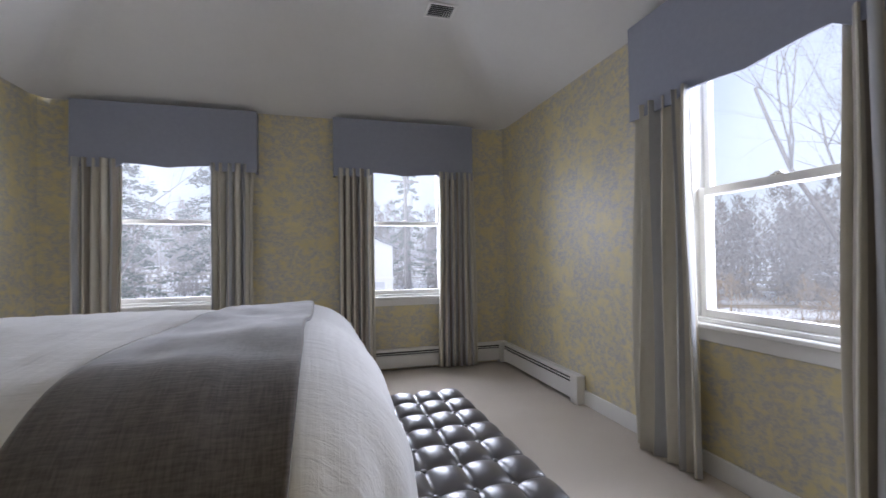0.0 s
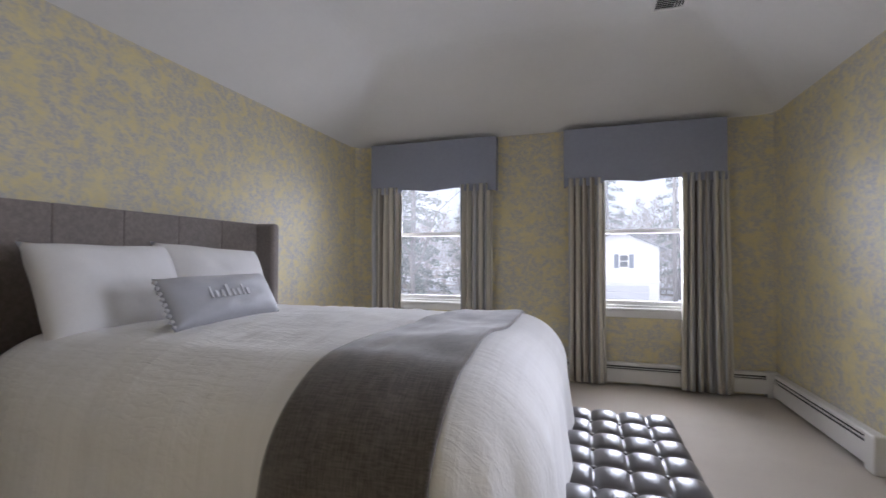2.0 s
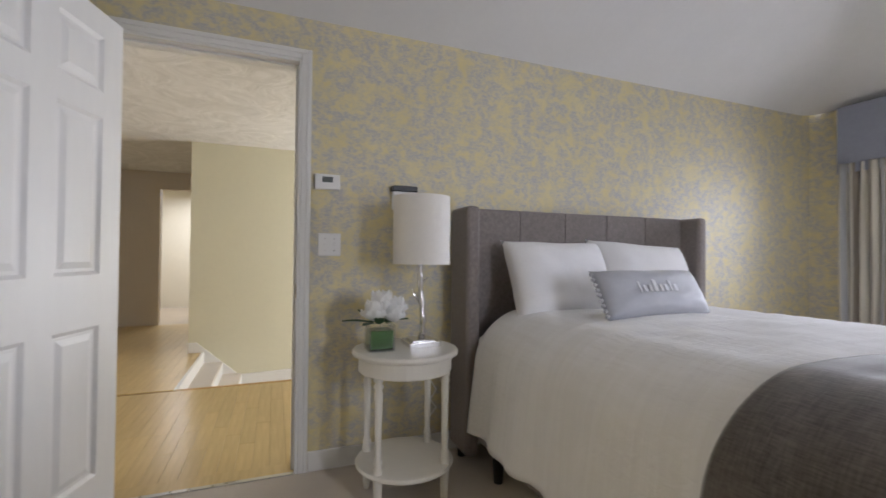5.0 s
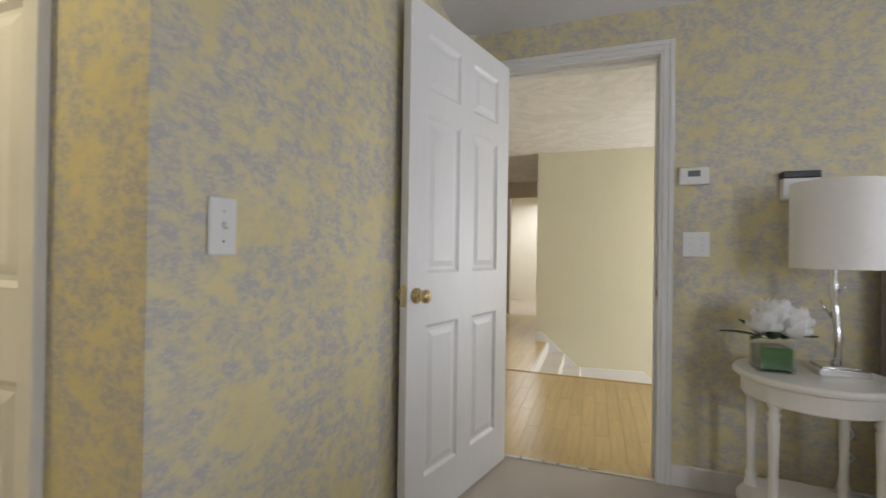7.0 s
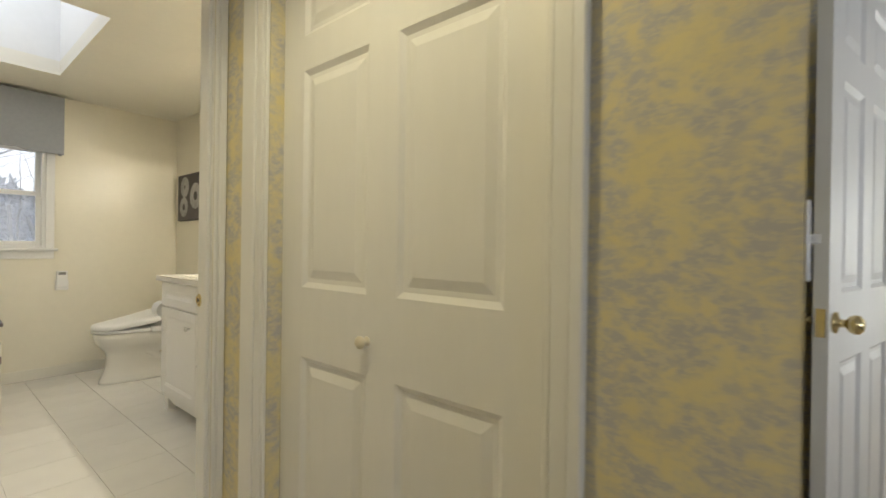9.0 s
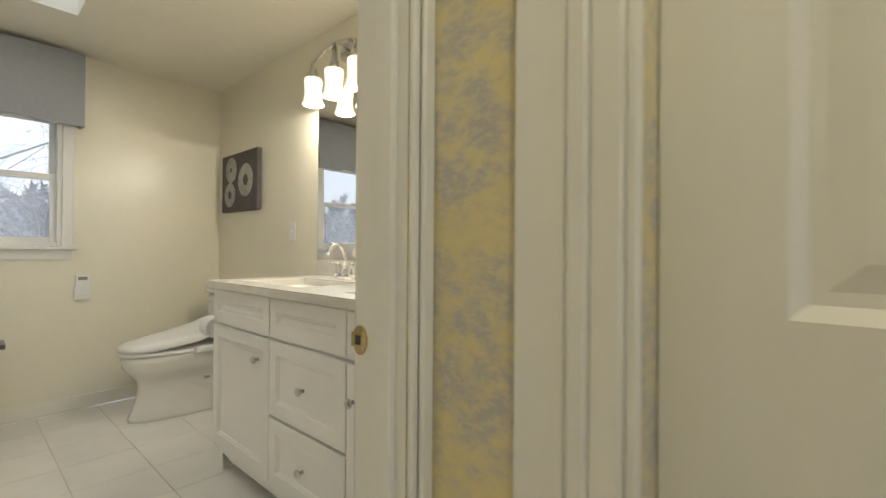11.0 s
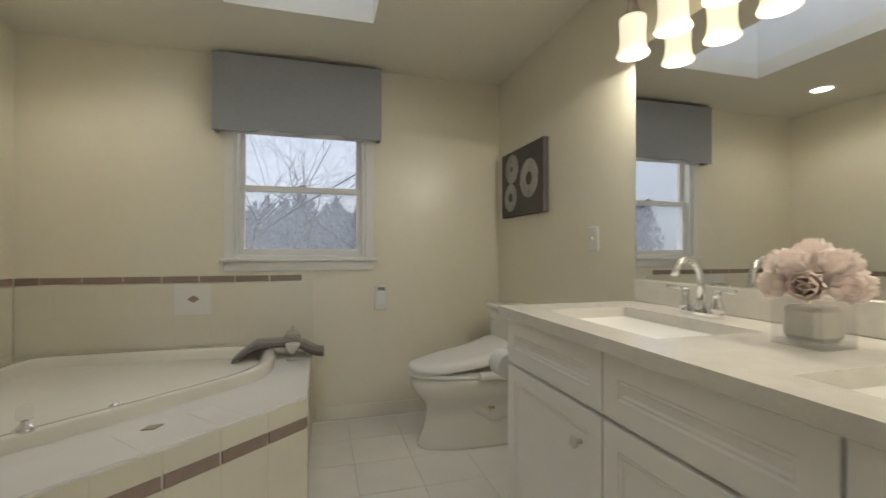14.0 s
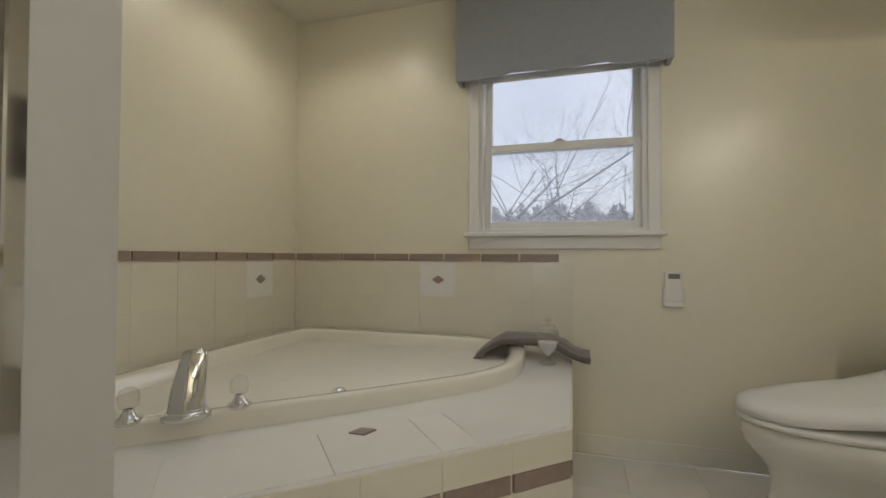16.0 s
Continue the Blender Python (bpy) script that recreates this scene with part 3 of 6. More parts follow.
d2 = panel_door("door_2", "white six-panel closet door, closed, with a small knob", 0.886, 2.02, 0.035,
                [(0.105, 0.385, *r) for r in ROWS6] + [(0.49, 0.78, *r) for r in ROWS6])
d2.matrix_world = pose(XC - 0.045, -1.453, 0.01, 0, 0, 90)
bm = bm_new()
lathe(bm, [(0.012, 0), (0.009, 0.004), (0.007, 0.012), (0.015, 0.018), (0.016, 0.024), (0.010, 0.030), (0.003, 0.031)], n=16)
bmesh.ops.rotate(bm, verts=bm.verts, cent=(0, 0, 0), matrix=Matrix.Rotation(radians(90), 3, "X"))
bmesh.ops.translate(bm, verts=bm.verts, vec=(0.39, 0.0, 0.865))
part("door_handle", bm, plain("painted_knob", (0.66, 0.60, 0.47), 0.4), d2, "small painted knob", smooth=True)
d3 = panel_door("door_3", "white six-panel bathroom door standing open beside the shower", 0.755, 2.02, 0.035, six_panels(0.755, 0.11, 0.10, ROWS6))
door_knob(d3, 0.70, 0.92, -1, 0.035, BRASS)
d3.matrix_world = pose(2.565, BY1 - 0.03, 0.012, 0, 0, -90)
# strike plates
strike = thing("strike_plate", "polished brass strike plate let into the bathroom door jamb", "strike plate")
bm = bm_new()
prof = [(0.016 * math.cos(a), 0.022 * math.sin(a)) for a in [2 * math.pi * i / 24 for i in range(24)]]
prism(bm, [(-1.842 + u, 0.915 + v) for u, v in prof], "x", 1.8005, 1.8035)
part("plate", bm, BRASS, strike)
part("dish", tube(bm_new(), [(1.8042, -1.834 + 0.006 * math.cos(a), 0.915 + 0.013 * math.sin(a)) for a in [math.pi * (i / 10 - 0.5) for i in range(11)]], 0.002, 6), BRASS, strike, smooth=True)
# dark plate painted as the shaded latch hole
boxed("latch_hole_shade", (1.8035, 1.8042, -1.852, -1.840, 0.908, 0.922), DARK, strike, bevel=0)
boxed("lip", (1.8005, 1.805, -1.862, -1.857, 0.903, 0.927), BRASS, strike, bevel=0.002)
st2 = thing("strike_plate", "small brass strike plate in the bedroom door jamb", "strike plate")
boxed("plate", (-0.035, -0.012, 0.7555, 0.7579, 0.86, 0.93), BRASS, st2, bevel=0.001)
boxed("latch_hole_shade", (-0.030, -0.017, 0.7548, 0.7555, 0.88, 0.91), DARK, st2, bevel=0)

# ---- bedroom things ----
LEATH = plain("dark_brown_leather", (0.040, 0.033, 0.031), 0.40, vary=0.15, scale=120, relief=0.08, coat=0.8)
LEATH.node_tree.nodes["Principled BSDF"].inputs["Specular IOR Level"].default_value = 0.9
LEATH.node_tree.nodes["Principled BSDF"].inputs["Coat Roughness"].default_value = 0.34
GREYFAB = tweed("grey_tweed", (0.172, 0.147, 0.134), (0.285, 0.248, 0.228))
THROW = tweed("charcoal_wool", (0.048, 0.041, 0.037), (0.170, 0.146, 0.130), 190, 0.6, 0.34)
LINEN = plain("white_linen", (0.80, 0.79, 0.785), 0.9, vary=0.04, scale=90, relief=0.25, sheen=0.2)
LUMB = plain("silver_satin", (0.40, 0.405, 0.43), 0.5, vary=0.06, scale=160, relief=0.15, sheen=0.3)
CREAMP = plain("cream_furniture_paint", (0.80, 0.77, 0.69), 0.36, vary=0.04, scale=25, relief=0.04)
BLACK = plain("black_plastic", (0.018, 0.018, 0.019), 0.35, vary=0.1)
SHADE = plain("linen_shade", (0.80, 0.77, 0.71), 0.85, vary=0.03, scale=350, relief=0.15)
SILVER = plain("silver_leaf", (0.72, 0.71, 0.69), 0.20, 1.0, vary=0.06, scale=30)


def seersucker():
    """White coverlet with fine puckered ribs."""
    m, nt, p = nodes_of("ribbed_white_coverlet")
    big = noise_tex(nt, 2.5, 4)
    rib = noise_tex(nt, 26, 4, (0.10, 1.5, 0.10), 0.4)
    cross = noise_tex(nt, 26, 4, (1.5, 0.10, 0.10), 0.4)
    rib = mix(nt, 0.5, rib, cross)
    rib2 = noise_tex(nt, 60, 4, (0.35, 1.2, 0.5), 0.6)
    c = mix(nt, 0.6, ramp(nt, big, 0.3, 0.7, (0.80, 0.785, 0.765), (0.87, 0.86, 0.85)), ramp(nt, rib, 0.3, 0.7, (0.74, 0.725, 0.70), (0.88, 0.87, 0.86)))
    nt.links.new(c, p.inputs["Base Color"])
    p.inputs["Roughness"].default_value = 0.93
    p.inputs["Sheen Weight"].default_value = 0.2
    h = mix(nt, 0.35, rib, rib2)
    bump(nt, p, h, 0.65, 0.014)
    return m


COVER = seersucker()


def curtain(name, axis, u0, u1, depth, z0, z1, pleats, label, seed, toward=-1):
    """A lined pleated drape hanging across an axis; columns of cloth carry the woven stripes."""
    rnd = random.Random(seed)
    c = thing(name, label, "curtain", group="bedroom drapes")
    ph = [rnd.uniform(-0.5, 0.5) for _ in range(pleats + 2)]
    n = pleats * 12

    def fn(u, v):
        k = u * pleats
        i = int(k)
        s = math.sin(2 * math.pi * k + ph[min(i, pleats)] * 0.9)
        amp = 0.030 + 0.012 * v
        sway = 0.012 * math.sin(7 * u + 3 * v) * v
        pinch = 1.0 + 0.05 * (v - 0.3) + 0.03 * math.sin(3.0 * v + seed)
        mid = (u0 + u1) / 2
        a = mid + (u0 + (u1 - u0) * u - mid) * pinch + 0.010 * math.sin(2 * math.pi * k * 2 + 1.3)
        d = depth + toward * (amp * s + sway + 0.012 * math.sin(11 * u + 5 * v))
        z = z1 + (z0 - z1) * v + (0.008 * s if v == 1 else 0)
        return (a, d, z) if axis == "y" else (d, a, z)
    bm = bm_new()
    sheet(bm, n, 14, fn)
    ob = part("drape", bm, [CURT, CURT2, CURT3], c, smooth=True)
    cols = [rnd.choice((0, 0, 1, 1, 0, 2)) for _ in range(pleats * 6 + 1)]
    for k, p in enumerate(ob.data.polygons):
        p.material_index = cols[(k // 14) // 2]
    so = ob.modifiers.new("cloth", "SOLIDIFY")
    so.thickness = 0.004
    return c


LC = "striped cream and grey floor-length drape, drawn open"
curtain("curtain", "y", 0.275, 0.575, YN - 0.105, 0.012, 1.80, 5, LC, 1)
curtain("curtain", "y", 1.205, 1.50, YN - 0.105, 0.012, 1.80, 5, LC, 2)
curtain("curtain", "y", 2.19, 2.495, YN - 0.105, 0.012, 1.80, 5, LC, 3)
curtain("curtain", "y", 3.085, 3.435, YN - 0.105, 0.012, 1.80, 6, LC, 4)
curtain("curtain", "x", 2.425, 2.80, XE - 0.105, 0.012, 1.80, 5, LC, 5)
curtain("curtain", "x", 1.46, 1.84, XE - 0.105, 0.012, 1.80, 6, LC, 6)


def valance(name, axis, face, out, u0, u1, z0, z1, mat, label, depth=0.115, scallop=0.036):
    """An upholstered cornice box: shaped front board, two returns and a top."""
    v = thing(name, label, "valance", group="window valances")
    n, pts = 48, []
    w = u1 - u0
    for i in range(n + 1):
        u = i / n
        e = min(u, 1 - u)
        if e < 0.235:
            z = z0
        elif e < 0.265:
            z = z0 + scallop * (e - 0.235) / 0.03
        else:
            z = z0 + scallop * (0.35 + 0.65 * abs(math.cos(math.pi * (e - 0.265) / 0.47)))
        pts.append((u0 + w * u, z))
    pts += [(u1, z1), (u0, z1)]
    f0, f1 = face + out * depth, face + out * (depth - 0.022)
    part("front_board", prism(bm_new(), pts, axis, *sorted((f0, f1))), mat, v)
    for a0, a1 in ((u0, u0 + 0.022), (u1 - 0.022, u1)):
        lo_, hi_ = sorted((face + out * 0.002, f1))
        ext = (a0, a1, lo_, hi_, z0, z1) if axis == "y" else (lo_, hi_, a0, a1, z0, z1)
        boxed("return", ext, mat, v, bevel=0.003)
    lo_, hi_ = sorted((face + out * 0.002, f1))
    ext = (u0 + 0.022, u1 - 0.022, lo_, hi_, z1 - 0.02, z1) if axis == "y" else (lo_, hi_, u0 + 0.022, u1 - 0.022, z1 - 0.02, z1)
    boxed("top_board", ext, mat, v, bevel=0.002)
    bm = bm_new()
    line = [(a, z - 0.001) for a, z in pts[:n + 1]]
    d = f0 + (-out) * 0.002
    tube(bm, [((a, d, z) if axis == "y" else (d, a, z)) for a, z in line], 0.004, 6)
    part("piping", bm, mat, v)
    return v


LV = "blue-grey linen covered cornice valance with a scalloped lower edge"
valance("valance", "y", YN, -1, 0.25, 1.545, 1.738, 2.24, VALM, LV)
valance("valance", "y", YN, -1, 2.155, 3.425, 1.738, 2.24, VALM, LV)
valance("valance", "x", XE, -1, 1.50, 2.83, 1.745, 2.25, VALM, LV)
valance("valance", "y", BY0, 1, 1.65, 2.65, 1.825, 2.285, VALB, "grey linen covered cornice valance over the bathroom window", depth=0.10, scallop=0.018)


# baseboard heaters
def heater(name, axis, face, out, u0, u1, label, caps):
    h = thing(name, label, "radiator")

    def ext(a0, a1, d0, d1, z0, z1):
        d0, d1 = sorted((face + out * d0, face + out * d1))
        return (a0, a1, d0, d1, z0, z1) if axis == "y" else (d0, d1, a0, a1, z0, z1)
    boxed("back_panel", ext(u0, u1, 0.001, 0.012, 0.02, 0.195), HEAT, h, bevel=0.002)
    boxed("front_cover", ext(u0, u1, 0.060, 0.066, 0.028, 0.138), HEAT, h, bevel=0.002)
    boxed("fins", ext(u0 + 0.01, u1 - 0.01, 0.012, 0.056, 0.05, 0.125), DARK, h, bevel=0)
    boxed("damper", ext(u0, u1, 0.035, 0.064, 0.150, 0.156), HEAT, h, bevel=0.001)
    boxed("hood", ext(u0, u1, 0.001, 0.060, 0.168, 0.196), HEAT, h, bevel=0.006)
    # solid dark strip for the shade in the outlet gap
    boxed("slot", ext(u0 + 0.002, u1 - 0.002, 0.012, 0.052, 0.140, 0.167), DARK, h, bevel=0)
    for a in caps:
        boxed("end_cap", ext(a - 0.045, a + 0.045, 0.0015, 0.070, 0.0, 0.199), HEAT, h, bevel=0.006)
    return h


heater("baseboard_heater", "y", YN, -1, 0.02, 3.70, "white enamelled baseboard heater along the window wall", (3.735,))
heater("baseboard_heater", "x", XE, -1, 3.50, 4.69, "white enamelled baseboard heater with a rounded end cap", (3.50,))

# ceiling vent
vent = thing("ceiling_vent", "white metal ceiling air vent with angled slats", "air vent")
VX0, VX1, VY0, VY1 = 2.735, 2.935, 3.555, 3.735
bm = bm_new()
for e in ((VX0, VX1, VY0, VY0 + 0.02), (VX0, VX1, VY1 - 0.02, VY1), (VX0, VX0 + 0.02, VY0 + 0.02, VY1 - 0.02), (VX1 - 0.02, VX1, VY0 + 0.02, VY1 - 0.02)):
    box(bm, *e, TZ - 0.010, TZ - 0.001, bevel=0.002)
part("frame", bm, TRIM, vent)
# dark sheet for the shade behind the slats
boxed("backing", (VX0 + 0.02, VX1 - 0.02, VY0 + 0.02, VY1 - 0.02, TZ - 0.003, TZ - 0.001), DARK, vent, bevel=0)
for i in range(6):
    bm = bm_new()
    y = VY0 + 0.03 + i * 0.0215
    prism(bm, [(y, TZ - 0.013), (y + 0.003, TZ - 0.013), (y + 0.013, TZ - 0.004), (y + 0.010, TZ - 0.004)], "x", VX0 + 0.02, VX1 - 0.02 - (0.06 if i > 2 else 0))
    part("slat", bm, TRIM, vent)
for i in range(3):
    boxed("slat", (VX1 - 0.072 + i * 0.018, VX1 - 0.068 + i * 0.018, VY0 + 0.095, VY1 - 0.02, TZ - 0.013, TZ - 0.004), TRIM, vent, bevel=0)

# ---- bed ----
bed = thing("bed", "upholstered bed with a grey tweed winged headboard, made up in white", "bed", at=(0, 0, 0))
HY0, HY1, HZT = 1.565, 3.265, 1.335
boxed("headboard_core", (0.035, 0.095, HY0 + 0.075, HY1 - 0.075, 0.10, HZT - 0.012), GREYFAB, bed, bevel=0.004, label="grey tweed headboard")
for k in range(5):
    for z0, z1 in ((0.10, 0.566), (0.567, HZT)):
        boxed("headboard_panel", (0.0955, 0.13, HY0 + 0.075 + 0.31 * k, HY0 + 0.075 + 0.31 * (k + 1) - 0.0005, z0, z1), GREYFAB, bed, bevel=0.007, seg=3)
        if z1 == HZT:
            boxed("headboard_top", (0.036, 0.095, HY0 + 0.076 + 0.31 * k, HY0 + 0.075 + 0.31 * (k + 1) - 0.001, HZT - 0.012, HZT - 0.001), GREYFAB, bed, bevel=0.004, seg=2)
for y0, y1 in ((HY0, HY0 + 0.075), (HY1 - 0.075, HY1)):
    boxed("wing", (0.035, 0.265, y0, y1, 0.06, HZT), GREYFAB, bed, bevel=0.024, seg=4)
boxed("side_rail", (0.265, 2.08, HY0 + 0.06, HY0 + 0.11, 0.14, 0.34), GREYFAB, bed, bevel=0.01)
boxed("side_rail", (0.265, 2.08, HY1 - 0.11, HY1 - 0.06, 0.14, 0.34), GREYFAB, bed, bevel=0.01)
boxed("foot_rail", (2.03, 2.08, HY0 + 0.11, HY1 - 0.11, 0.14, 0.34), GREYFAB, bed, bevel=0.01)
for x, y in ((0.10, HY0 + 0.05), (0.10, HY1 - 0.05), (2.03, HY0 + 0.12), (2.03, HY1 - 0.12), (0.42, HY0 + 0.10)):
    part("leg", lathe(bm_new(), [(0.022, 0), (0.024, 0.03), (0.030, 0.14)], x, y, 12), BLACK, bed, "black turned leg")
boxed("mattress", (0.14, 2.05, HY0 + 0.10, HY1 - 0.10, 0.34, 0.66), LINEN, bed, bevel=0.05, seg=4)

CY, HWID, XF, RR, ZT = 2.435, 0.565, 1.965, 0.262, 0.805


def drape_point(p, x, lift, zmin, wave=1.0):
    """A point of bedding laid over the mattress: p across from the middle, x along; past the edges it rolls over and hangs."""
    px, qx = max(0.0, abs(p) - HWID), max(0.0, x - XF)
    d = math.hypot(px, qx)
    dirx, diry = (qx / d, math.copysign(px, p) / d) if d > 1e-6 else (0.0, 0.0)
    r = RR + lift
    if d < r * math.pi / 2:
        out, down = r * math.sin(d / r), r * (1 - math.cos(d / r))
    else:
        e = d - r * math.pi / 2
        out, down = r + 0.10 * e, r + 0.99 * e
    bx, by = min(x, XF), CY + math.copysign(min(abs(p), HWID), p)
    zt = ZT + lift
    hang = min(1.0, down / 0.5)
    along = bx * 1.0 + by * 1.0 + math.atan2(dirx, abs(diry) + 1e-9) * 0.5
    fold = wave * hang * (0.016 * math.sin(13 * along) + 0.010 * math.sin(29 * along + 1.0))
    nz = noise.noise(Vector((bx * 2.3, by * 2.3, 0.3))) * 0.018 + noise.noise(Vector((bx * 7, by * 7, 4.1))) * 0.006 + noise.noise(Vector((bx * 16, by * 5, 9.0))) * 0.006
    sag = -0.020 * (1 - hang) * max(0.0, min(1.0, (abs(p) - 0.35) / 0.4))
    z = max(zmin, zt - down + nz + sag)
    return (bx + dirx * (out + fold), by + diry * (out + fold), z)


def cover(name, x0, x1, nx, lift, zmin, reach, mat, label, wave=1.0, edge=None):
    bm = bm_new()
    ny = 110

    def fn(u, v):
        p = -reach + 2 * reach * v
        x = x0 + (x1 - x0) * u
        if edge:
            x += edge(u, p)
        return drape_point(p, x, lift, zmin, wave)
    sheet(bm, nx, ny, fn)
    ob = part(name, bm, mat, bed if name == "duvet" else None, smooth=True)
    so = ob.modifiers.new("cloth", "SOLIDIFY")
    so.thickness, so.offset = 0.012, 1.0
    return ob


cover("duvet", 0.30, 2.66, 108, 0.0, 0.05, HWID + 0.29 + 0.46, COVER, "white ribbed coverlet")
bpy.data.objects["duvet"]["label"] = "white ribbed puckered coverlet"
thr = cover("throw_blanket", 1.57, 2.005, 40, 0.016, 0.20, HWID + 0.31 + 0.34, THROW, "", 1.0, lambda u, p: (0.065 + 0.075 * p) * (1 - u) + 0.05 * min(0.0, p + 0.5) + 0.008 * math.sin(5 * p))
tagged(thr, "charcoal woven wool throw laid across the foot of the bed", "blanket")


def pillow(name, w, h, t, m, mat, label, group="", corner=0.14):
    """A stuffed pillow standing in x-z with its face to -y, placed by m."""
    def fn(side):
        def f(u, v):
            a, b = 2 * u - 1, 2 * v - 1
            pin_x = 1 - corner * 0.5 * (1 - b * b) * abs(a) ** 3
            pin_z = 1 - corner * 0.7 * (1 - a * a) * abs(b) ** 3
            th = t * max(0.0, (1 - a ** 4)) ** 0.5 * max(0.0, (1 - b ** 4)) ** 0.5
            wr = 0.010 * noise.noise(Vector((a * 2.5, b * 2.5, side * 3.0 + w))) + 0.004 * noise.noise(Vector((a * 7, b * 6, side)))
            return (a * w / 2 * pin_x, side * (th / 2 + wr * (1 - abs(a) ** 6) * (1 - abs(b) ** 6)), b * h / 2 * pin_z)
        return f
    bm = bm_new()
    for side in (-1, 1):
        sheet(bm, 26, 20, fn(side))
    bmesh.ops.remove_doubles(bm, verts=bm.verts, dist=1e-4)
    ob = part(name, bm, mat, None, smooth=True)
    ob.matrix_world = m
    return tagged(ob, label, "pillow", group)


LP = "plump white linen bed pillow leaning on the headboard"
pillow("pillow", 0.63, 0.45, 0.20, pose(0.335, 2.08, 0.955, -24, 0, 90), LINEN, LP, "bed pillows")
pillow("pillow", 0.72, 0.46, 0.20, pose(0.335, 2.66, 0.950, -24, 3, 90), LINEN, LP, "bed pillows")
lum = pillow("lumbar_pillow", 0.65, 0.235, 0.12, pose(0.74, 2.285, 0.912, -30, 0, 93), LUMB, "small silver-grey lumbar pillow with woven pale lettering", "", 0.08)
FRINGE = plain("silver_fringe", (0.52, 0.52, 0.54), 0.8, vary=0.1, scale=200)
for s in (-1, 1):
    bm = bm_new()
    for k in range(9):
        z = -0.10 + k * 0.025
        lathe(bm, [(0.003, z - 0.009), (0.009, z - 0.004), (0.009, z + 0.004), (0.003, z + 0.009)], s * 0.318, 0.0, 8)
    part("pompom_trim", bm, FRINGE, lum, "row of small pompoms")
bm = bm_new()
x = -0.14
for wd, hh in ((0.012, 0.055), (0.02, 0.035), (0.016, 0.035), (0.02, 0.06), (0.016, 0.035), (0.02, 0.035), (0.012, 0.055), (0.02, 0.035)):
    zc = -0.02 + hh / 2
    box(bm, x, x + wd, -0.068 + 0.16 * x * x, -0.063 + 0.16 * x * x, zc - hh / 2, zc + hh / 2, bevel=0.0015)
    x += wd + 0.014
part("lettering", bm, plain("pale_thread", (0.66, 0.66, 0.68), 0.7), lum, "pale woven lettering")

# ---- bench ----
bench = thing("tufted_bench", "dark brown leather bench with deep button tufting at the bed's foot", "bench")
QX0, QX1, QY0, QY1, QZ = 2.225, 2.70, 1.57, 2.925, 0.385
NCX, NCY = 4, 9
ca, cb = (QX1 - QX0) / NCX, (QY1 - QY0) / NCY
bm = bm_new()


def tuft(u, v):
    x, y = QX0 + (QX1 - QX0) * u, QY0 + (QY1 - QY0) * v
    fx, fy = u * NCX, v * NCY
    sx, sy = abs(math.sin(math.pi * fx)), abs(math.sin(math.pi * fy))
    puff = 0.72 * (sx * sy) ** 0.55 + 0.28 * min(1.0, (sx + sy) * 1.1)
    e = min(u, 1 - u) * (QX1 - QX0)
    f = min(v, 1 - v) * (QY1 - QY0)
    edge = max(0.0, 1 - min(e, f) / 0.03)
    return (x, y, QZ - 0.030 + 0.032 * puff - 0.02 * edge * edge)


sheet(bm, NCX * 14, NCY * 14, tuft)
part("tufted_seat", bm, LEATH, bench, smooth=True)
boxed("seat_box", (QX0 - 0.003, QX1 + 0.003, QY0 - 0.003, QY1 + 0.003, 0.19, QZ - 0.045), LEATH, bench, bevel=0.012, seg=3)
bm0 = lathe(bm_new(), [(0.0115, 0.0), (0.012, 0.004), (0.008, 0.008), (0.002, 0.009)], 0, 0, 10)
button0 = part("button", bm0, LEATH, bench, "covered tufting button", smooth=True)
button0.location = (QX0 + ca, QY0 + cb, QZ - 0.029)
for i in range(1, NCX):
    for j in range(1, NCY):
        if (i, j) != (1, 1):
            b2 = new("button", button0.data)
            b2.parent = bench
            b2.location = (QX0 + ca * i, QY0 + cb * j, QZ - 0.029)
for x in (QX0 + 0.05, QX1 - 0.05):
    for y in (QY0 + 0.06, QY1 - 0.06):
        bm = bm_new()
        box(bm, x - 0.025, x + 0.025, y - 0.025, y + 0.025, 0, 0.19, bevel=0.004)
        part("leg", bm, BLACK, bench)

# ---- bedside table, lamp, flowers ----
table = thing("bedside_table", "round cream-painted bedside table with turned legs and a lower shelf", "table", at=(0.365, 1.216, 0))
part("tabletop", lathe(bm_new(), [(0.20, 0.630), (0.222, 0.632), (0.236, 0.640), (0.238, 0.650), (0.232, 0.660), (0.225, 0.662)], n=48), CREAMP, table, smooth=False)
part("apron", lathe(bm_new(), [(0.205, 0.565), (0.209, 0.570), (0.209, 0.628), (0.205, 0.632)], n=48), CREAMP, table)
part("shelf", lathe(bm_new(), [(0.19, 0.150), (0.214, 0.152), (0.220, 0.160), (0.214, 0.170), (0.20, 0.171)], n=48), CREAMP, table)
LEGP = [(0.012, 0.0), (0.016, 0.03), (0.018, 0.10), (0.020, 0.13), (0.020, 0.19), (0.015, 0.20), (0.021, 0.215), (0.015, 0.23), (0.013, 0.25), (0.015, 0.40), (0.018, 0.50),
        (0.014, 0.515), (0.022, 0.53), (0.014, 0.545), (0.021, 0.555), (0.021, 0.628)]
for a in (-52, 52, 128, 232):
    part("leg", lathe(bm_new(), LEGP, 0.188 * math.cos(radians(a)), 0.188 * math.sin(radians(a)), 14), CREAMP, table, smooth=True)

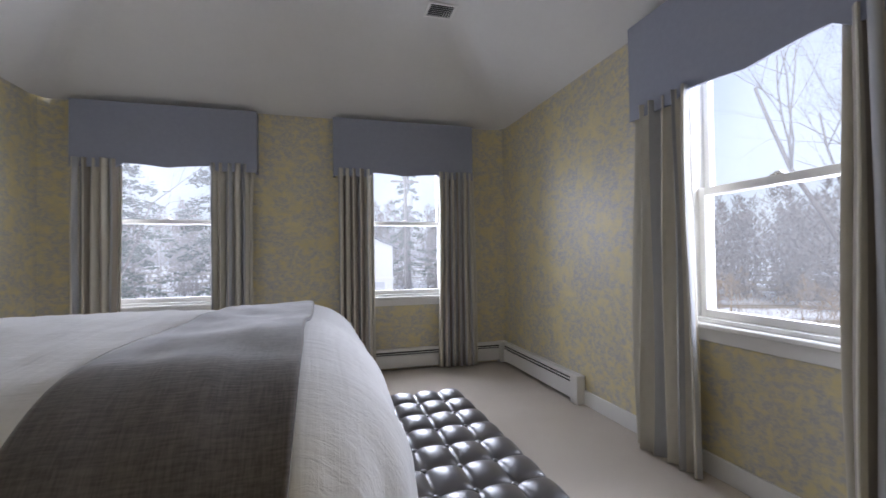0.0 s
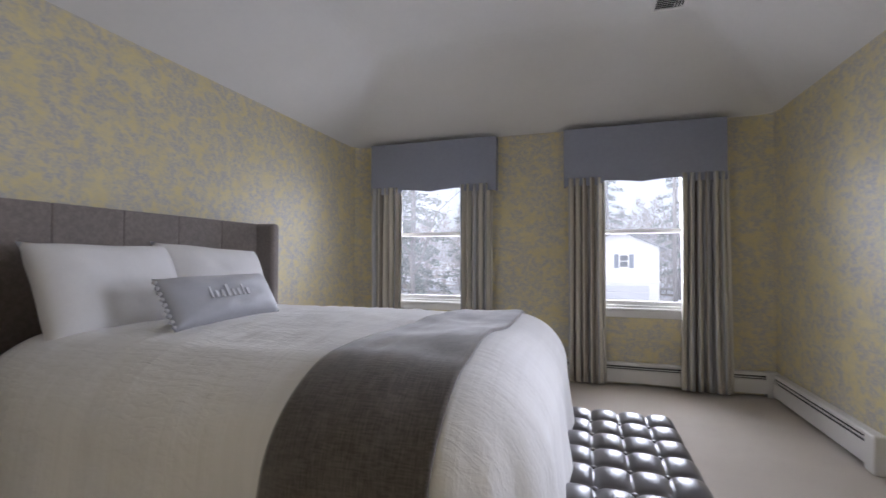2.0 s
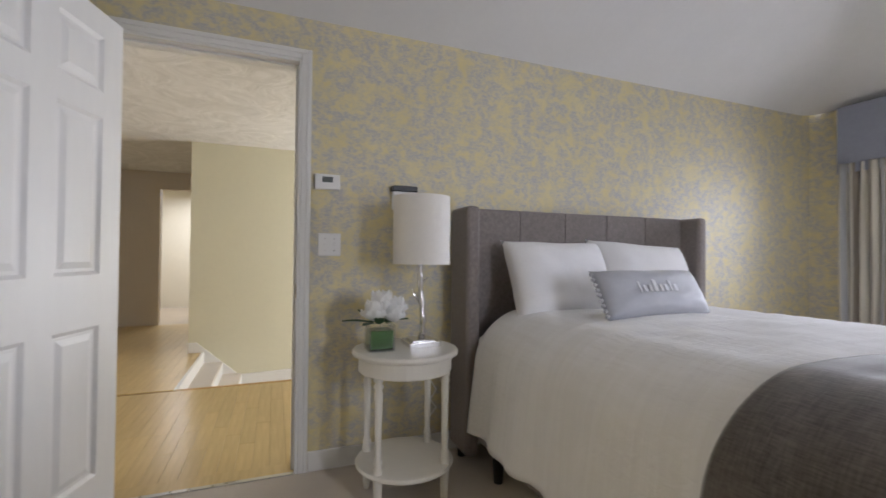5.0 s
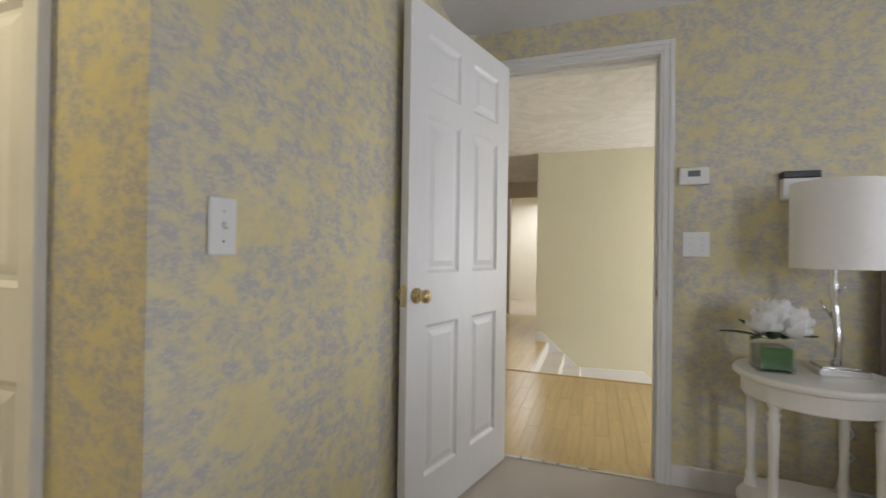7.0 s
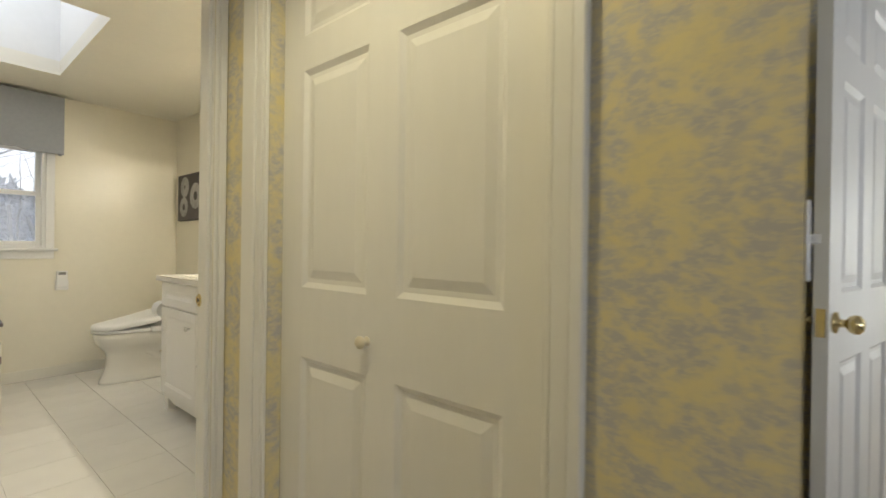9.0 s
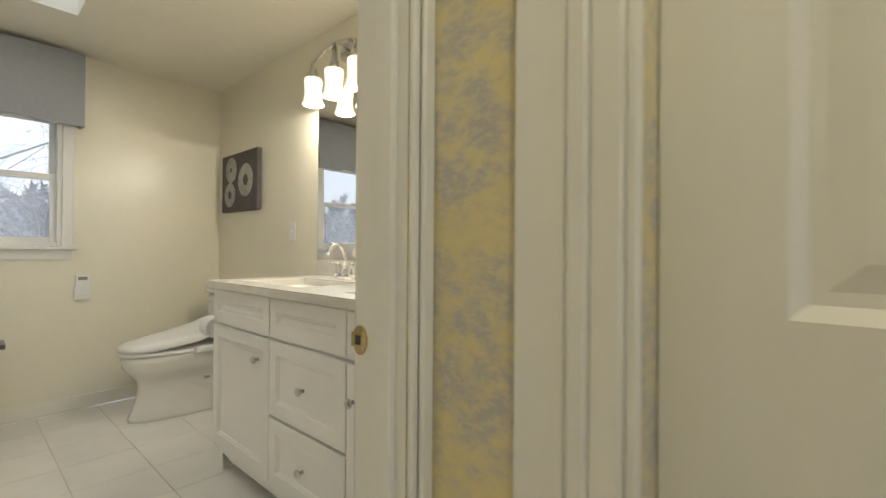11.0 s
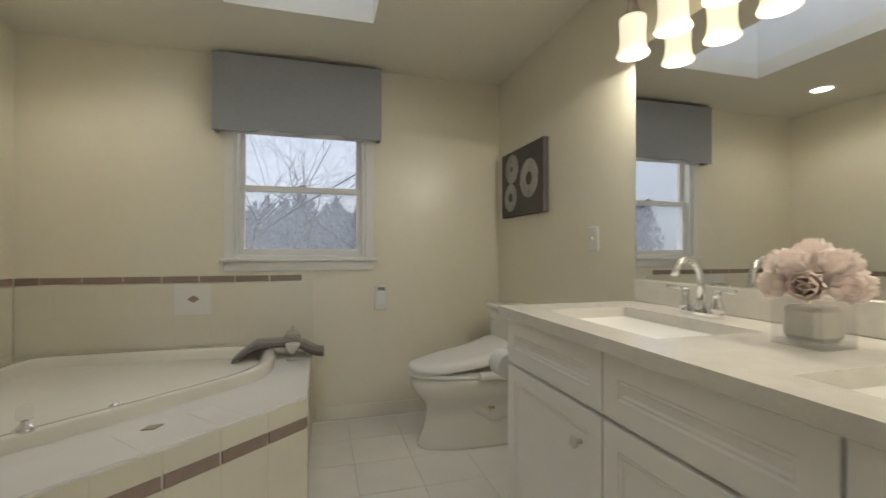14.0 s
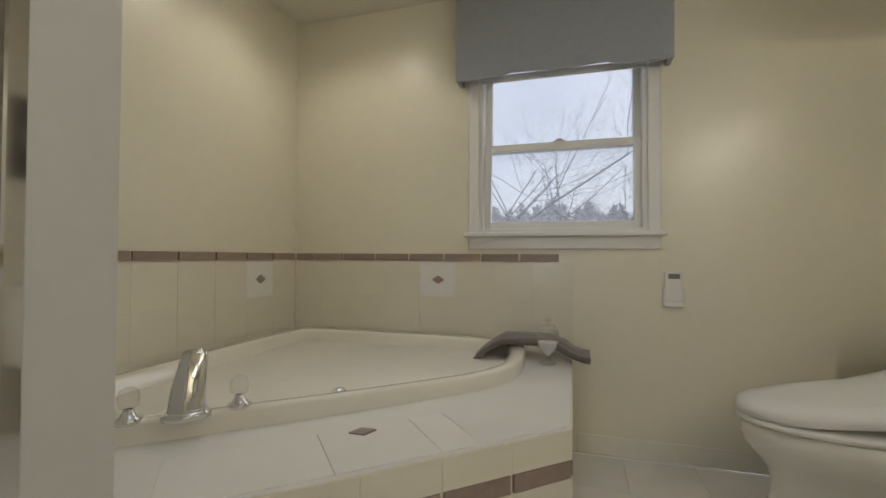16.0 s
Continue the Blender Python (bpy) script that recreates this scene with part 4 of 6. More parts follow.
lamp = thing("table_lamp", "silver branch-shaped table lamp with a white drum shade", "lamp", at=(0.33, 1.299, 0.662))
boxed("base", (-0.075, 0.075, -0.075, 0.075, 0.0, 0.022), SILVER, lamp, bevel=0.003)
boxed("base_step", (-0.055, 0.055, -0.055, 0.055, 0.022, 0.030), SILVER, lamp, bevel=0.003)
pts = [(0.004 * math.sin(9 * t), 0.008 * math.sin(5 * t + 0.5), 0.03 + 0.40 * t) for t in [i / 14 for i in range(15)]]
part("stem", tube(bm_new(), pts, [0.017 - 0.006 * abs(math.sin(7 * i / 14 * 2)) for i in range(15)], 10), SILVER, lamp, "silver branch stem", smooth=True)
part("twig", tube(bm_new(), [(0.0, -0.008, 0.20), (0.0, -0.035, 0.235), (0.0, -0.045, 0.262)], [0.006, 0.005, 0.003], 8), SILVER, lamp, smooth=True)
part("twig", tube(bm_new(), [(0.0, 0.006, 0.29), (0.008, 0.030, 0.315)], [0.005, 0.003], 8), SILVER, lamp, smooth=True)
bm = bm_new()
n = 96
for r0, r1, z0, z1 in ((0.133, 0.133, 0.375, 0.69),):
    rings = [[bm.verts.new((r * math.cos(2 * math.pi * i / n), r * math.sin(2 * math.pi * i / n), z)) for i in range(n)] for r, z in ((r0, z0), (r1, z1), (r1 - 0.003, z1), (r0 - 0.003, z0))]
    for a, b in zip(rings, rings[1:] + rings[:1]):
        for i in range(n):
            j = (i + 1) % n
            bm.faces.new((a[i], a[j], b[j], b[i]))
part("shade", bm, SHADE, lamp, "white linen drum shade", smooth=False)
part("socket", lathe(bm_new(), [(0.012, 0.42), (0.018, 0.44), (0.018, 0.50), (0.01, 0.51)], n=12), BRASS, lamp)
part("bulb", lathe(bm_new(), [(0.012, 0.51), (0.028, 0.55), (0.03, 0.58), (0.015, 0.61), (0.002, 0.615)], n=12), PLAST, lamp, smooth=True)
cord = part("lamp_cord", tube(bm_new(), [(0.12, 1.34, 0.662), (0.075, 1.36, 0.60), (0.05, 1.44, 0.42), (0.07, 1.475, 0.36), (0.05, 1.45, 0.30), (0.06, 1.48, 0.26), (0.03, 1.45, 0.20), (0.03, 1.42, 0.02)], 0.004, 6), PLAST, None, smooth=True)
tagged(cord, "white lamp cord hanging behind the bedside table", "cable")

GREENG = plain("green_striped_glass", (0.075, 0.165, 0.05), 0.2, vary=0.55, scale=14, stretch=(0.1, 0.1, 4), coat=0.4)
CLEARG = pane_glass("clear_glass", 0.09)
LEAF = plain("magnolia_leaf", (0.035, 0.10, 0.028), 0.4, vary=0.3, scale=30, rnd=0.3)
PETAL = petals("white_petal", (0.95, 0.945, 0.92), 0.5)
PINK = petals("blush_petal", (0.97, 0.885, 0.84), 0.5)


def petal(bm, base, out, up, length, width, curl=0.35, cup=0.25, n=5):
    """A cupped petal or leaf growing from base."""
    out, up = Vector(out).normalized(), Vector(up).normalized()
    side = out.cross(up).normalized()
    rows = []
    for i in range(n + 1):
        t = i / n
        w = width * math.sin(math.pi * min(1, 0.12 + 0.86 * t)) ** 0.7 * (1 - 0.15 * t)
        c = Vector(base) + out * (length * t) + up * (length * curl * t * t)
        rows.append([bm.verts.new(c + side * (w * s) + up * (cup * width * s * s)) for s in (-1, -0.5, 0, 0.5, 1)])
    for a, b in zip(rows, rows[1:]):
        for i in range(4):
            bm.faces.new((a[i], a[i + 1], b[i + 1], b[i]))


vase = thing("flower_vase", "square glass vase lined with green leaf, holding white magnolias", "vase", at=(0.37, 1.095, 0.662))
boxed("liner", (-0.05, 0.05, -0.05, 0.05, 0.008, 0.088), GREENG, vase, bevel=0.004, label="green striped leaf lining")
bm = bm_new()
for e in ((-0.056, 0.056, -0.056, -0.0515), (-0.056, 0.056, 0.0515, 0.056), (-0.056, -0.0515, -0.0515, 0.0515), (0.0515, 0.056, -0.0515, 0.0515)):
    box(bm, *e, 0.0, 0.112)
box(bm, -0.0515, 0.0515, -0.0515, 0.0515, 0.0, 0.005)
part("glass", bm, CLEARG, vase)
rf = random.Random(4)
for cx, cy, cz, sc in ((0.0, 0.01, 0.155, 1.45), (0.045, -0.035, 0.13, 1.2), (-0.01, 0.075, 0.145, 1.2), (0.055, 0.05, 0.125, 1.05)):
    bm = bm_new()
    for ring, (cnt, upw) in enumerate(((7, 0.25), (5, 1.1))):
        for k in range(cnt):
            a = 2 * math.pi * (k + 0.5 * ring) / cnt + rf.uniform(-0.15, 0.15)
            petal(bm, (cx, cy, cz), (math.cos(a), math.sin(a), upw), (-0.3 * math.cos(a), -0.3 * math.sin(a), 1), 0.058 * sc, 0.036 * sc, 0.25, 0.5)
    part("bloom", bm, PETAL, vase, "open white magnolia bloom", smooth=True)
for k in range(8):
    a = 2 * math.pi * k / 8 + rf.uniform(-0.3, 0.3)
    bm = bm_new()
    petal(bm, (0.035 * math.cos(a), 0.035 * math.sin(a), 0.115), (math.cos(a), math.sin(a), rf.uniform(0.0, 0.9)), (0, 0, 1), rf.uniform(0.10, 0.14), 0.026, -0.15, 0.2)
    part("leaf", bm, LEAF, vase, smooth=True)

# ---- wall devices ----
th = thing("thermostat", "white wall thermostat with a grey display", "thermostat")
boxed("body", (0.001, 0.028, 0.838, 0.962, 1.404, 1.482), PLAST, th, bevel=0.006, seg=2)
boxed("display", (0.028, 0.0288, 0.874, 0.926, 1.440, 1.468), plain("grey_display", (0.12, 0.13, 0.12), 0.3), th, bevel=0)


def switch_plate(name, label, axis, face, out, uc, zc, gangs):
    s = thing(name, label, "light switch")
    w = 0.035 + 0.022 * (gangs - 1)

    def e(a0, a1, d0, d1, z0, z1):
        d0, d1 = sorted((face + out * d0, face + out * d1))
        return (a0, a1, d0, d1, z0, z1) if axis == "y" else (d0, d1, a0, a1, z0, z1)
    boxed("plate", e(uc - w, uc + w, 0.001, 0.007, zc - 0.058, zc + 0.058), PLAST, s, bevel=0.003)
    for g in range(gangs):
        c = uc + 0.046 * (g - (gangs - 1) / 2)
        boxed("toggle", e(c - 0.005, c + 0.005, 0.007, 0.018, zc - 0.004, zc + 0.010), PLAST, s, bevel=0.002)
        for dz in (-0.03, 0.03):
            boxed("screw", e(c - 0.003, c + 0.003, 0.007, 0.0082, zc + dz - 0.003, zc + dz + 0.003), NICKEL, s, bevel=0.001)
    return s


switch_plate("light_switch", "white two-gang light switch by the bedroom door", "x", 0.0, 1, 0.915, 1.128, 2)
switch_plate("light_switch", "white single light switch on the papered stub wall", "y", YS, 1, 1.612, 1.125, 1)
switch_plate("light_switch", "white single light switch on the bathroom wall", "x", BX0, 1, -3.84, 1.16, 1)
clk = thing("wall_alarm", "small white and black alarm unit on the wall behind the lamp", "alarm")
boxed("body", (0.001, 0.045, 1.235, 1.365, 1.32, 1.415), PLAST, clk, bevel=0.004)
boxed("black_top", (0.001, 0.052, 1.232, 1.368, 1.415, 1.445), BLACK, clk, bevel=0.004, label="black plastic top")

# newel post and stair rail in the hall
newel = thing("newel_post", "golden oak newel post with a turned cap", "post", at=(-1.73, 1.06, 0))
boxed("base", (-0.04, 0.04, -0.04, 0.04, 0.003, 0.28), OAK, newel, bevel=0.004)
part("shaft", lathe(bm_new(), [(0.032, 0.28), (0.036, 0.30), (0.028, 0.33), (0.030, 0.50), (0.026, 0.78), (0.034, 0.80), (0.034, 0.82)], n=16), OAK, newel, smooth=True)
boxed("block", (-0.036, 0.036, -0.036, 0.036, 0.82, 0.95), OAK, newel, bevel=0.004)
part("cap", lathe(bm_new(), [(0.030, 0.95), (0.038, 0.96), (0.038, 0.975), (0.022, 0.99), (0.028, 1.005), (0.016, 1.02)], n=16), OAK, newel, smooth=True)
rail = thing("stair_rail", "golden oak handrail on white turned balusters", "railing", at=(-1.73, 1.06, 0))
part("handrail", tube(bm_new(), [(0, 0.036, 0.89), (0, 1.14, 0.89)], 0.030, 12), OAK, rail, smooth=True)
for k in range(8):
    part("baluster", lathe(bm_new(), [(0.016, 0.003), (0.016, 0.15), (0.011, 0.18), (0.013, 0.5), (0.009, 0.87)], 0, 0.14 + k * 0.125, 10), TRIM, rail, smooth=True)

# ---- bathroom things ----
STONE = plain("pale_quartz_top", (0.74, 0.71, 0.65), 0.20, vary=0.09, scale=160, coat=0.0)
CERAM = plain("white_ceramic", (0.82, 0.80, 0.74), 0.10, vary=0.015, scale=8, coat=0.4)
ACRYL = plain("cream_acrylic", (0.80, 0.765, 0.67), 0.16, vary=0.02, scale=8, coat=0.3)
CABP = plain("white_cabinet_paint", (0.87, 0.855, 0.825), 0.35, vary=0.02, scale=30, relief=0.03)
TILEF = plain("pale_floor_tile", (0.80, 0.775, 0.715), 0.22, vary=0.05, scale=7, rnd=0.05)
TILEW = plain("cream_wall_tile", (0.78, 0.74, 0.62), 0.18, vary=0.03, scale=9, rnd=0.015)
TILED = plain("white_deck_tile", (0.84, 0.825, 0.79), 0.10, vary=0.03, scale=9, rnd=0.03)
BROWN = plain("mauve_brown_tile", (0.34, 0.26, 0.215), 0.35, vary=0.16, scale=45, rnd=0.12)
GROUT = plain("pale_grout", (0.77, 0.74, 0.66), 0.85, vary=0.05)
DTOWEL = plain("dark_taupe_towel", (0.165, 0.142, 0.130), 0.97, vary=0.2, scale=380, relief=0.5, sheen=0.4)
MIRROR = plain("mirror_silver", (0.90, 0.90, 0.88), 0.0, 1.0, vary=0.0)
MIRROR.node_tree.nodes["Principled BSDF"].inputs["Roughness"].default_value = 0.0
for l in list(MIRROR.node_tree.links):
    if l.to_socket.name == "Roughness":
        MIRROR.node_tree.links.remove(l)

boxed("floor_bathroom", (BX0, BX1, BY0, -1.745, -0.12, -0.004), GROUT, bevel=0)
tagged(bpy.data.objects["floor_bathroom"], kind="structure")

bpy.data.objects["baseboard_bath_south"].data.materials[0] = BATHC

# vanity
VX, VY0_, VY1_ = 1.372, -3.53, -1.90
van = thing("vanity_cabinet", "white painted double bathroom vanity with panelled fronts", "cabinet")
boxed("body", (BX0 + 0.002, VX - 0.020, VY0_, VY1_, 0.10, 0.864), CABP, van, bevel=0.003)
for y in (VY0_ + 0.03, VY1_ - 0.03):
    for x in (VX - 0.055, BX0 + 0.05):
        bm = bm_new()
        prism(bm, [(x - 0.03, 0.10), (x + 0.03, 0.10), (x + 0.028, 0.0), (x - 0.018, 0.0)], "y", y - 0.03, y + 0.03)
        part("foot", bm, CABP, van)
bm = bm_new()
prism(bm, [(VY0_ + 0.06, 0.10), (VY1_ - 0.06, 0.10), (VY1_ - 0.06, 0.085), (VY1_ - 0.16, 0.068), (VY0_ + 0.16, 0.068), (VY0_ + 0.06, 0.085)], "x", VX - 0.045, VX - 0.025)
part("plinth", bm, CABP, van)


def front(name, y0, y1, z0, z1, knob):
    """A cabinet front with a raised frame, sloped moulding and recessed field, with a knob."""
    g = 0.003
    y0, y1, z0, z1 = y0 + g, y1 - g, z0 + g, z1 - g
    bm = bm_new()
    fr = 0.052
    loops = []
    for ins, dep in ((0.0, -0.020), (0.0, -0.002), (0.002, 0.0), (fr, 0.0), (fr + 0.005, -0.004), (fr + 0.011, -0.004), (fr + 0.016, -0.009)):
        loops.append([bm.verts.new((VX + dep, y, z)) for y, z in ((y0 + ins, z0 + ins), (y1 - ins, z0 + ins), (y1 - ins, z1 - ins), (y0 + ins, z1 - ins))])
    for a, b in zip(loops, loops[1:]):
        for i in range(4):
            j = (i + 1) % 4
            bm.faces.new((a[i], a[j], b[j], b[i]))
    bm.faces.new(loops[-1])
    bm.faces.new(loops[0][::-1])
    ob = part(name, bm, CABP, van)
    if knob:
        bm = bm_new()
        lathe(bm, [(0.007, 0.0), (0.006, 0.010), (0.010, 0.016), (0.0155, 0.020), (0.0155, 0.025), (0.011, 0.029), (0.003, 0.030)], n=18)
        bmesh.ops.rotate(bm, verts=bm.verts, cent=(0, 0, 0), matrix=Matrix.Rotation(radians(90), 3, "Y"))
        bmesh.ops.translate(bm, verts=bm.verts, vec=(VX, knob[0], knob[1]))
        part("knob", bm, NICKEL, ob, "brushed nickel knob", smooth=True)
    return ob


YA, YB = -2.975, -2.468
front("drawer_front", VY0_, YA, 0.700, 0.860, None)
front("cabinet_door", VY0_, YA, 0.125, 0.694, (-3.065, 0.60))
front("drawer_front", YA, YB, 0.700, 0.860, None)
front("drawer_front", YA, YB, 0.395, 0.694, (-2.72, 0.545))
front("drawer_front", YA, YB, 0.125, 0.389, (-2.72, 0.257))
front("drawer_front", YB, VY1_, 0.700, 0.860, None)
front("cabinet_door", YB, VY1_, 0.125, 0.694, (-2.425, 0.575))

# worktop with two undermounted basins
top = thing("vanity_countertop", "pale speckled stone worktop with two inset basins", "countertop")
CX0, CX1, CY0, CY1 = BX0 + 0.002, 1.400, -3.548, -1.862
BAS = [(-3.40, -2.885), (-2.585, -2.07)]
BXA, BXB = 0.965, 1.295
bm = bm_new()
z0, z1 = 0.866, 0.900
ys = [CY0, BAS[0][0], BAS[0][1], BAS[1][0], BAS[1][1], CY1]
for a, b in zip(ys, ys[1:]):
    box(bm, CX0, BXA, a, b, z0, z1)
    box(bm, BXB, CX1, a, b, z0, z1)
for a, b in ((0, 1), (2, 3), (4, 5)):
    box(bm, BXA, BXB, ys[a], ys[b], z0, z1)
bmesh.ops.remove_doubles(bm, verts=bm.verts, dist=1e-5)
inner = [f for f in bm.faces if all(len(e.link_faces) > 2 for e in f.edges)]
bmesh.ops.delete(bm, geom=inner, context="FACES_ONLY")
part("slab", bm, STONE, top)
boxed("backsplash", (CX0, CX0 + 0.020, CY0, CY1, 0.9005, 0.988), STONE, top, bevel=0.003)
for y0, y1 in BAS:
    bm = bm_new()
    loops = []
    for ins, z in ((-0.004, 0.866), (0.0, 0.866), (0.010, 0.80), (0.03, 0.765), (0.10, 0.752)):
        k = 0.5 if ins > 0.05 else 1
        loops.append([bm.verts.new((x, y, z)) for x, y in ((BXA + ins * k, y0 + ins * 1.6), (BXB - ins * k, y0 + ins * 1.6), (BXB - ins * k, y1 - ins * 1.6), (BXA + ins * k, y1 - ins * 1.6))])
    for a, b in zip(loops, loops[1:]):
        for i in range(4):
            j = (i + 1) % 4
            bm.faces.new((a[i], a[j], b[j], b[i]))
    bm.faces.new(loops[-1])
    bas = part("basin", bm, CERAM, top, "white rectangular undermount basin")
    part("drain", lathe(bm_new(), [(0.024, 0.7525), (0.024, 0.755), (0.010, 0.756)], (BXA + BXB) / 2, (y0 + y1) / 2, 18), CHROME, bas)


def faucet(yc, xc):
    f = thing("faucet", "chrome two-handle arched basin faucet", "faucet", at=(xc, yc, 0.9005), group="basin faucets")
    bm = bm_new()
    prism(bm, [(0.028 * math.cos(a), 0.078 * math.sin(a)) for a in [2 * math.pi * i / 28 for i in range(28)]], "z", 0.0, 0.014)
    part("base", bm, CHROME, f)
    part("post", lathe(bm_new(), [(0.018, 0.014), (0.020, 0.03), (0.013, 0.045), (0.012, 0.055)], 0, 0, 16), CHROME, f, smooth=True)
    pts = [(0.0, 0, 0.05), (-0.002, 0, 0.10), (0.004, 0, 0.135), (0.020, 0, 0.162), (0.045, 0, 0.176), (0.072, 0, 0.172), (0.092, 0, 0.152), (0.099, 0, 0.125)]
    part("spout", tube(bm_new(), pts, [0.013, 0.0115, 0.011, 0.0105, 0.0105, 0.0105, 0.011, 0.0125], 14), CHROME, f, "arched chrome spout", smooth=True)
    for s in (-1, 1):
        part("valve", lathe(bm_new(), [(0.019, 0.014), (0.021, 0.03), (0.014, 0.05), (0.012, 0.065), (0.015, 0.072), (0.010, 0.082), (0.002, 0.084)], 0, s * 0.058, 16), CHROME, f, smooth=True)
        part("lever", tube(bm_new(), [(0, s * 0.062, 0.075), (0.004, s * 0.09, 0.082), (0.008, s * 0.125, 0.084)], [0.006, 0.0055, 0.0075], 10), CHROME, f, smooth=True)
    return f


faucet(-3.14, 0.895)
faucet(-2.32, 0.895)

mir = thing("mirror", "large frameless wall mirror over the vanity", "mirror")
boxed("mirror_glass", (BX0 + 0.001, BX0 + 0.007, -3.552, -1.875, 0.990, 1.925), MIRROR, mir, bevel=0.001)
for y in (-3.2, -2.2):
    boxed("clip", (BX0 + 0.007, BX0 + 0.010, y, y + 0.02, 0.988, 1.0), CHROME, mir, bevel=0.001)

# vanity lights
SHG = glow("lit_opal_glass", (1.0, 0.86, 0.60), 1.15)
BULB = glow("lit_bulb", (1.0, 0.90, 0.72), 15.0)


def sconce(yc):
    s = thing("vanity_light", "three-light brushed nickel vanity light with frosted glass shades, switched on", "wall light", at=(0, yc, 0), group="vanity lights")
    bm = bm_new()
    prism(bm, [(0.075 * math.cos(a), 2.115 + 0.055 * math.sin(a)) for a in [2 * math.pi * i / 28 for i in range(28)]], "x", BX0 + 0.001, BX0 + 0.022)
    part("back_plate", bm, NICKEL, s)
    part("arm", tube(bm_new(), [(BX0 + 0.02, 0, 2.115), (BX0 + 0.075, 0, 2.13), (BX0 + 0.105, 0, 2.118)], 0.008, 10), NICKEL, s, smooth=True)
    part("bar", tube(bm_new(), [(BX0 + 0.105, -0.225 + 0.45 * t, 2.065 + 0.062 * math.sin(math.pi * t)) for t in [i / 16 for i in range(17)]], 0.0085, 10), NICKEL, s, "arched nickel bar", smooth=True)
    for k in (-1, 0, 1):
        y, x = 0.195 * k, BX0 + 0.112
        zt = 2.118 if k == 0 else 2.080
        part("holder", lathe(bm_new(), [(0.030, 1.990), (0.028, 2.004), (0.017, 2.035), (0.010, zt)], x, y, 16), NICKEL, s, smooth=True)
        part("shade", lathe(bm_new(), [(0.059, 1.843), (0.060, 1.846), (0.056, 1.853), (0.050, 1.868), (0.046, 1.892), (0.045, 1.920), (0.047, 1.950), (0.0495, 1.972), (0.047, 1.984), (0.030, 1.990)], x, y, 24), SHG, s, "glowing frosted glass shade", smooth=True)
        part("bulb", lathe(bm_new(), [(0.010, 1.8400), (0.050, 1.8420)], x, y, 20), BULB, s, "lit bulb in the shade's mouth", smooth=True)
        glim = new("vanity_lamp", bpy.data.lights.new("vanity_lamp", "POINT"))
        glim.data.energy, glim.data.color, glim.data.shadow_soft_size = 5.4, (1.0, 0.87, 0.66), 0.004
        glim.location = (x, yc + y, 1.834)
    return s


sconce(-3.245)
sconce(-2.33)

# vase of pink blooms on the worktop
pv = thing("flower_vase", "square mirrored glass vase with a round ball of blush peonies", "vase", at=(1.025, -2.735, 0.9005))
bm = bm_new()
for e in ((-0.052, 0.052, -0.052, -0.048), (-0.052, 0.052, 0.048, 0.052), (-0.052, -0.048, -0.048, 0.048), (0.048, 0.052, -0.048, 0.048)):
    box(bm, *e, 0.0, 0.10)
box(bm, -0.048, 0.048, -0.048, 0.048, 0.0, 0.012)
part("glass", bm, CLEARG, pv)
boxed("filler", (-0.040, 0.040, -0.040, 0.040, 0.0125, 0.085), plain("pale_filler", (0.72, 0.70, 0.66), 0.6, vary=0.1), pv, bevel=0.01)
rp = random.Random(8)
for k in range(13):
    if k == 0:
        d = Vector((0, 0, 1))
    elif k < 6:
        a = 2 * math.pi * k / 5
        d = Vector((math.cos(a) * 0.75, math.sin(a) * 0.75, 0.62))
    else:
        a = 2 * math.pi * (k + 0.5) / 7
        d = Vector((math.cos(a), math.sin(a), 0.02))
    d.normalize()
    c = Vector((0, 0, 0.128)) + d * 0.045
    t1 = d.orthogonal().normalized()
    t2 = d.cross(t1)
    bm = bm_new()
    for ring, (cnt, lean, ln) in enumerate(((8, 0.35, 0.052), (7, 0.9, 0.046), (5, 1.9, 0.036))):
        for q in range(cnt):
            a = 2 * math.pi * (q + 0.5 * ring) / cnt + rp.uniform(-0.2, 0.2)
            o = t1 * math.cos(a) + t2 * math.sin(a)
            petal(bm, c, o + d * lean, d * 1.0 - o * 0.4, ln * 0.86, 0.027, 0.38, 0.65, 4)
    part("bloom", bm, PINK, pv, "blush pink ruffled bloom", smooth=True)

# picture
pic = thing("canvas_picture", "dark brown canvas picture with three pale shell rings", "picture")
CANV = plain("dark_canvas", (0.105, 0.092, 0.085), 0.8, vary=0.35, scale=14, relief=0.2)
SHELL = plain("pale_shell", (0.42, 0.405, 0.38), 0.8, vary=0.5, scale=45, relief=0.3)
boxed("canvas", (BX0 + 0.001, BX0 + 0.036, -4.842, -4.262, 1.328, 1.756), CANV, pic, bevel=0.004)
for cy, cz, r, hole in ((-4.44, 1.545, 0.118, 0.045), (-4.68, 1.64, 0.095, 0.02), (-4.70, 1.455, 0.092, 0.034)):
    bm = bm_new()
    n = 40
    rings = []
    for rr, dx in ((r, 0.0), (r * 0.96, 0.0025), (hole, 0.0025), (hole * 0.9, 0.0)):
        rings.append([bm.verts.new((BX0 + 0.0362 + dx, cy + rr * (1 + 0.03 * math.sin(9 * k) + 0.04 * math.sin(2.3 * k + cy * 9)) * math.cos(2 * math.pi * k / n), cz + rr * math.sin(2 * math.pi * k / n))) for k in range(n)])
    for a, b in zip(rings, rings[1:]):
        for i in range(n):
            j = (i + 1) % n
            bm.faces.new((a[i], a[j], b[j], b[i]))
    part("shell_ring", bm, SHELL, pic, "pale painted shell ring")

# toilet
wc = thing("toilet", "white one-piece toilet with an electric bidet seat", "toilet", at=(0, -4.47, 0))


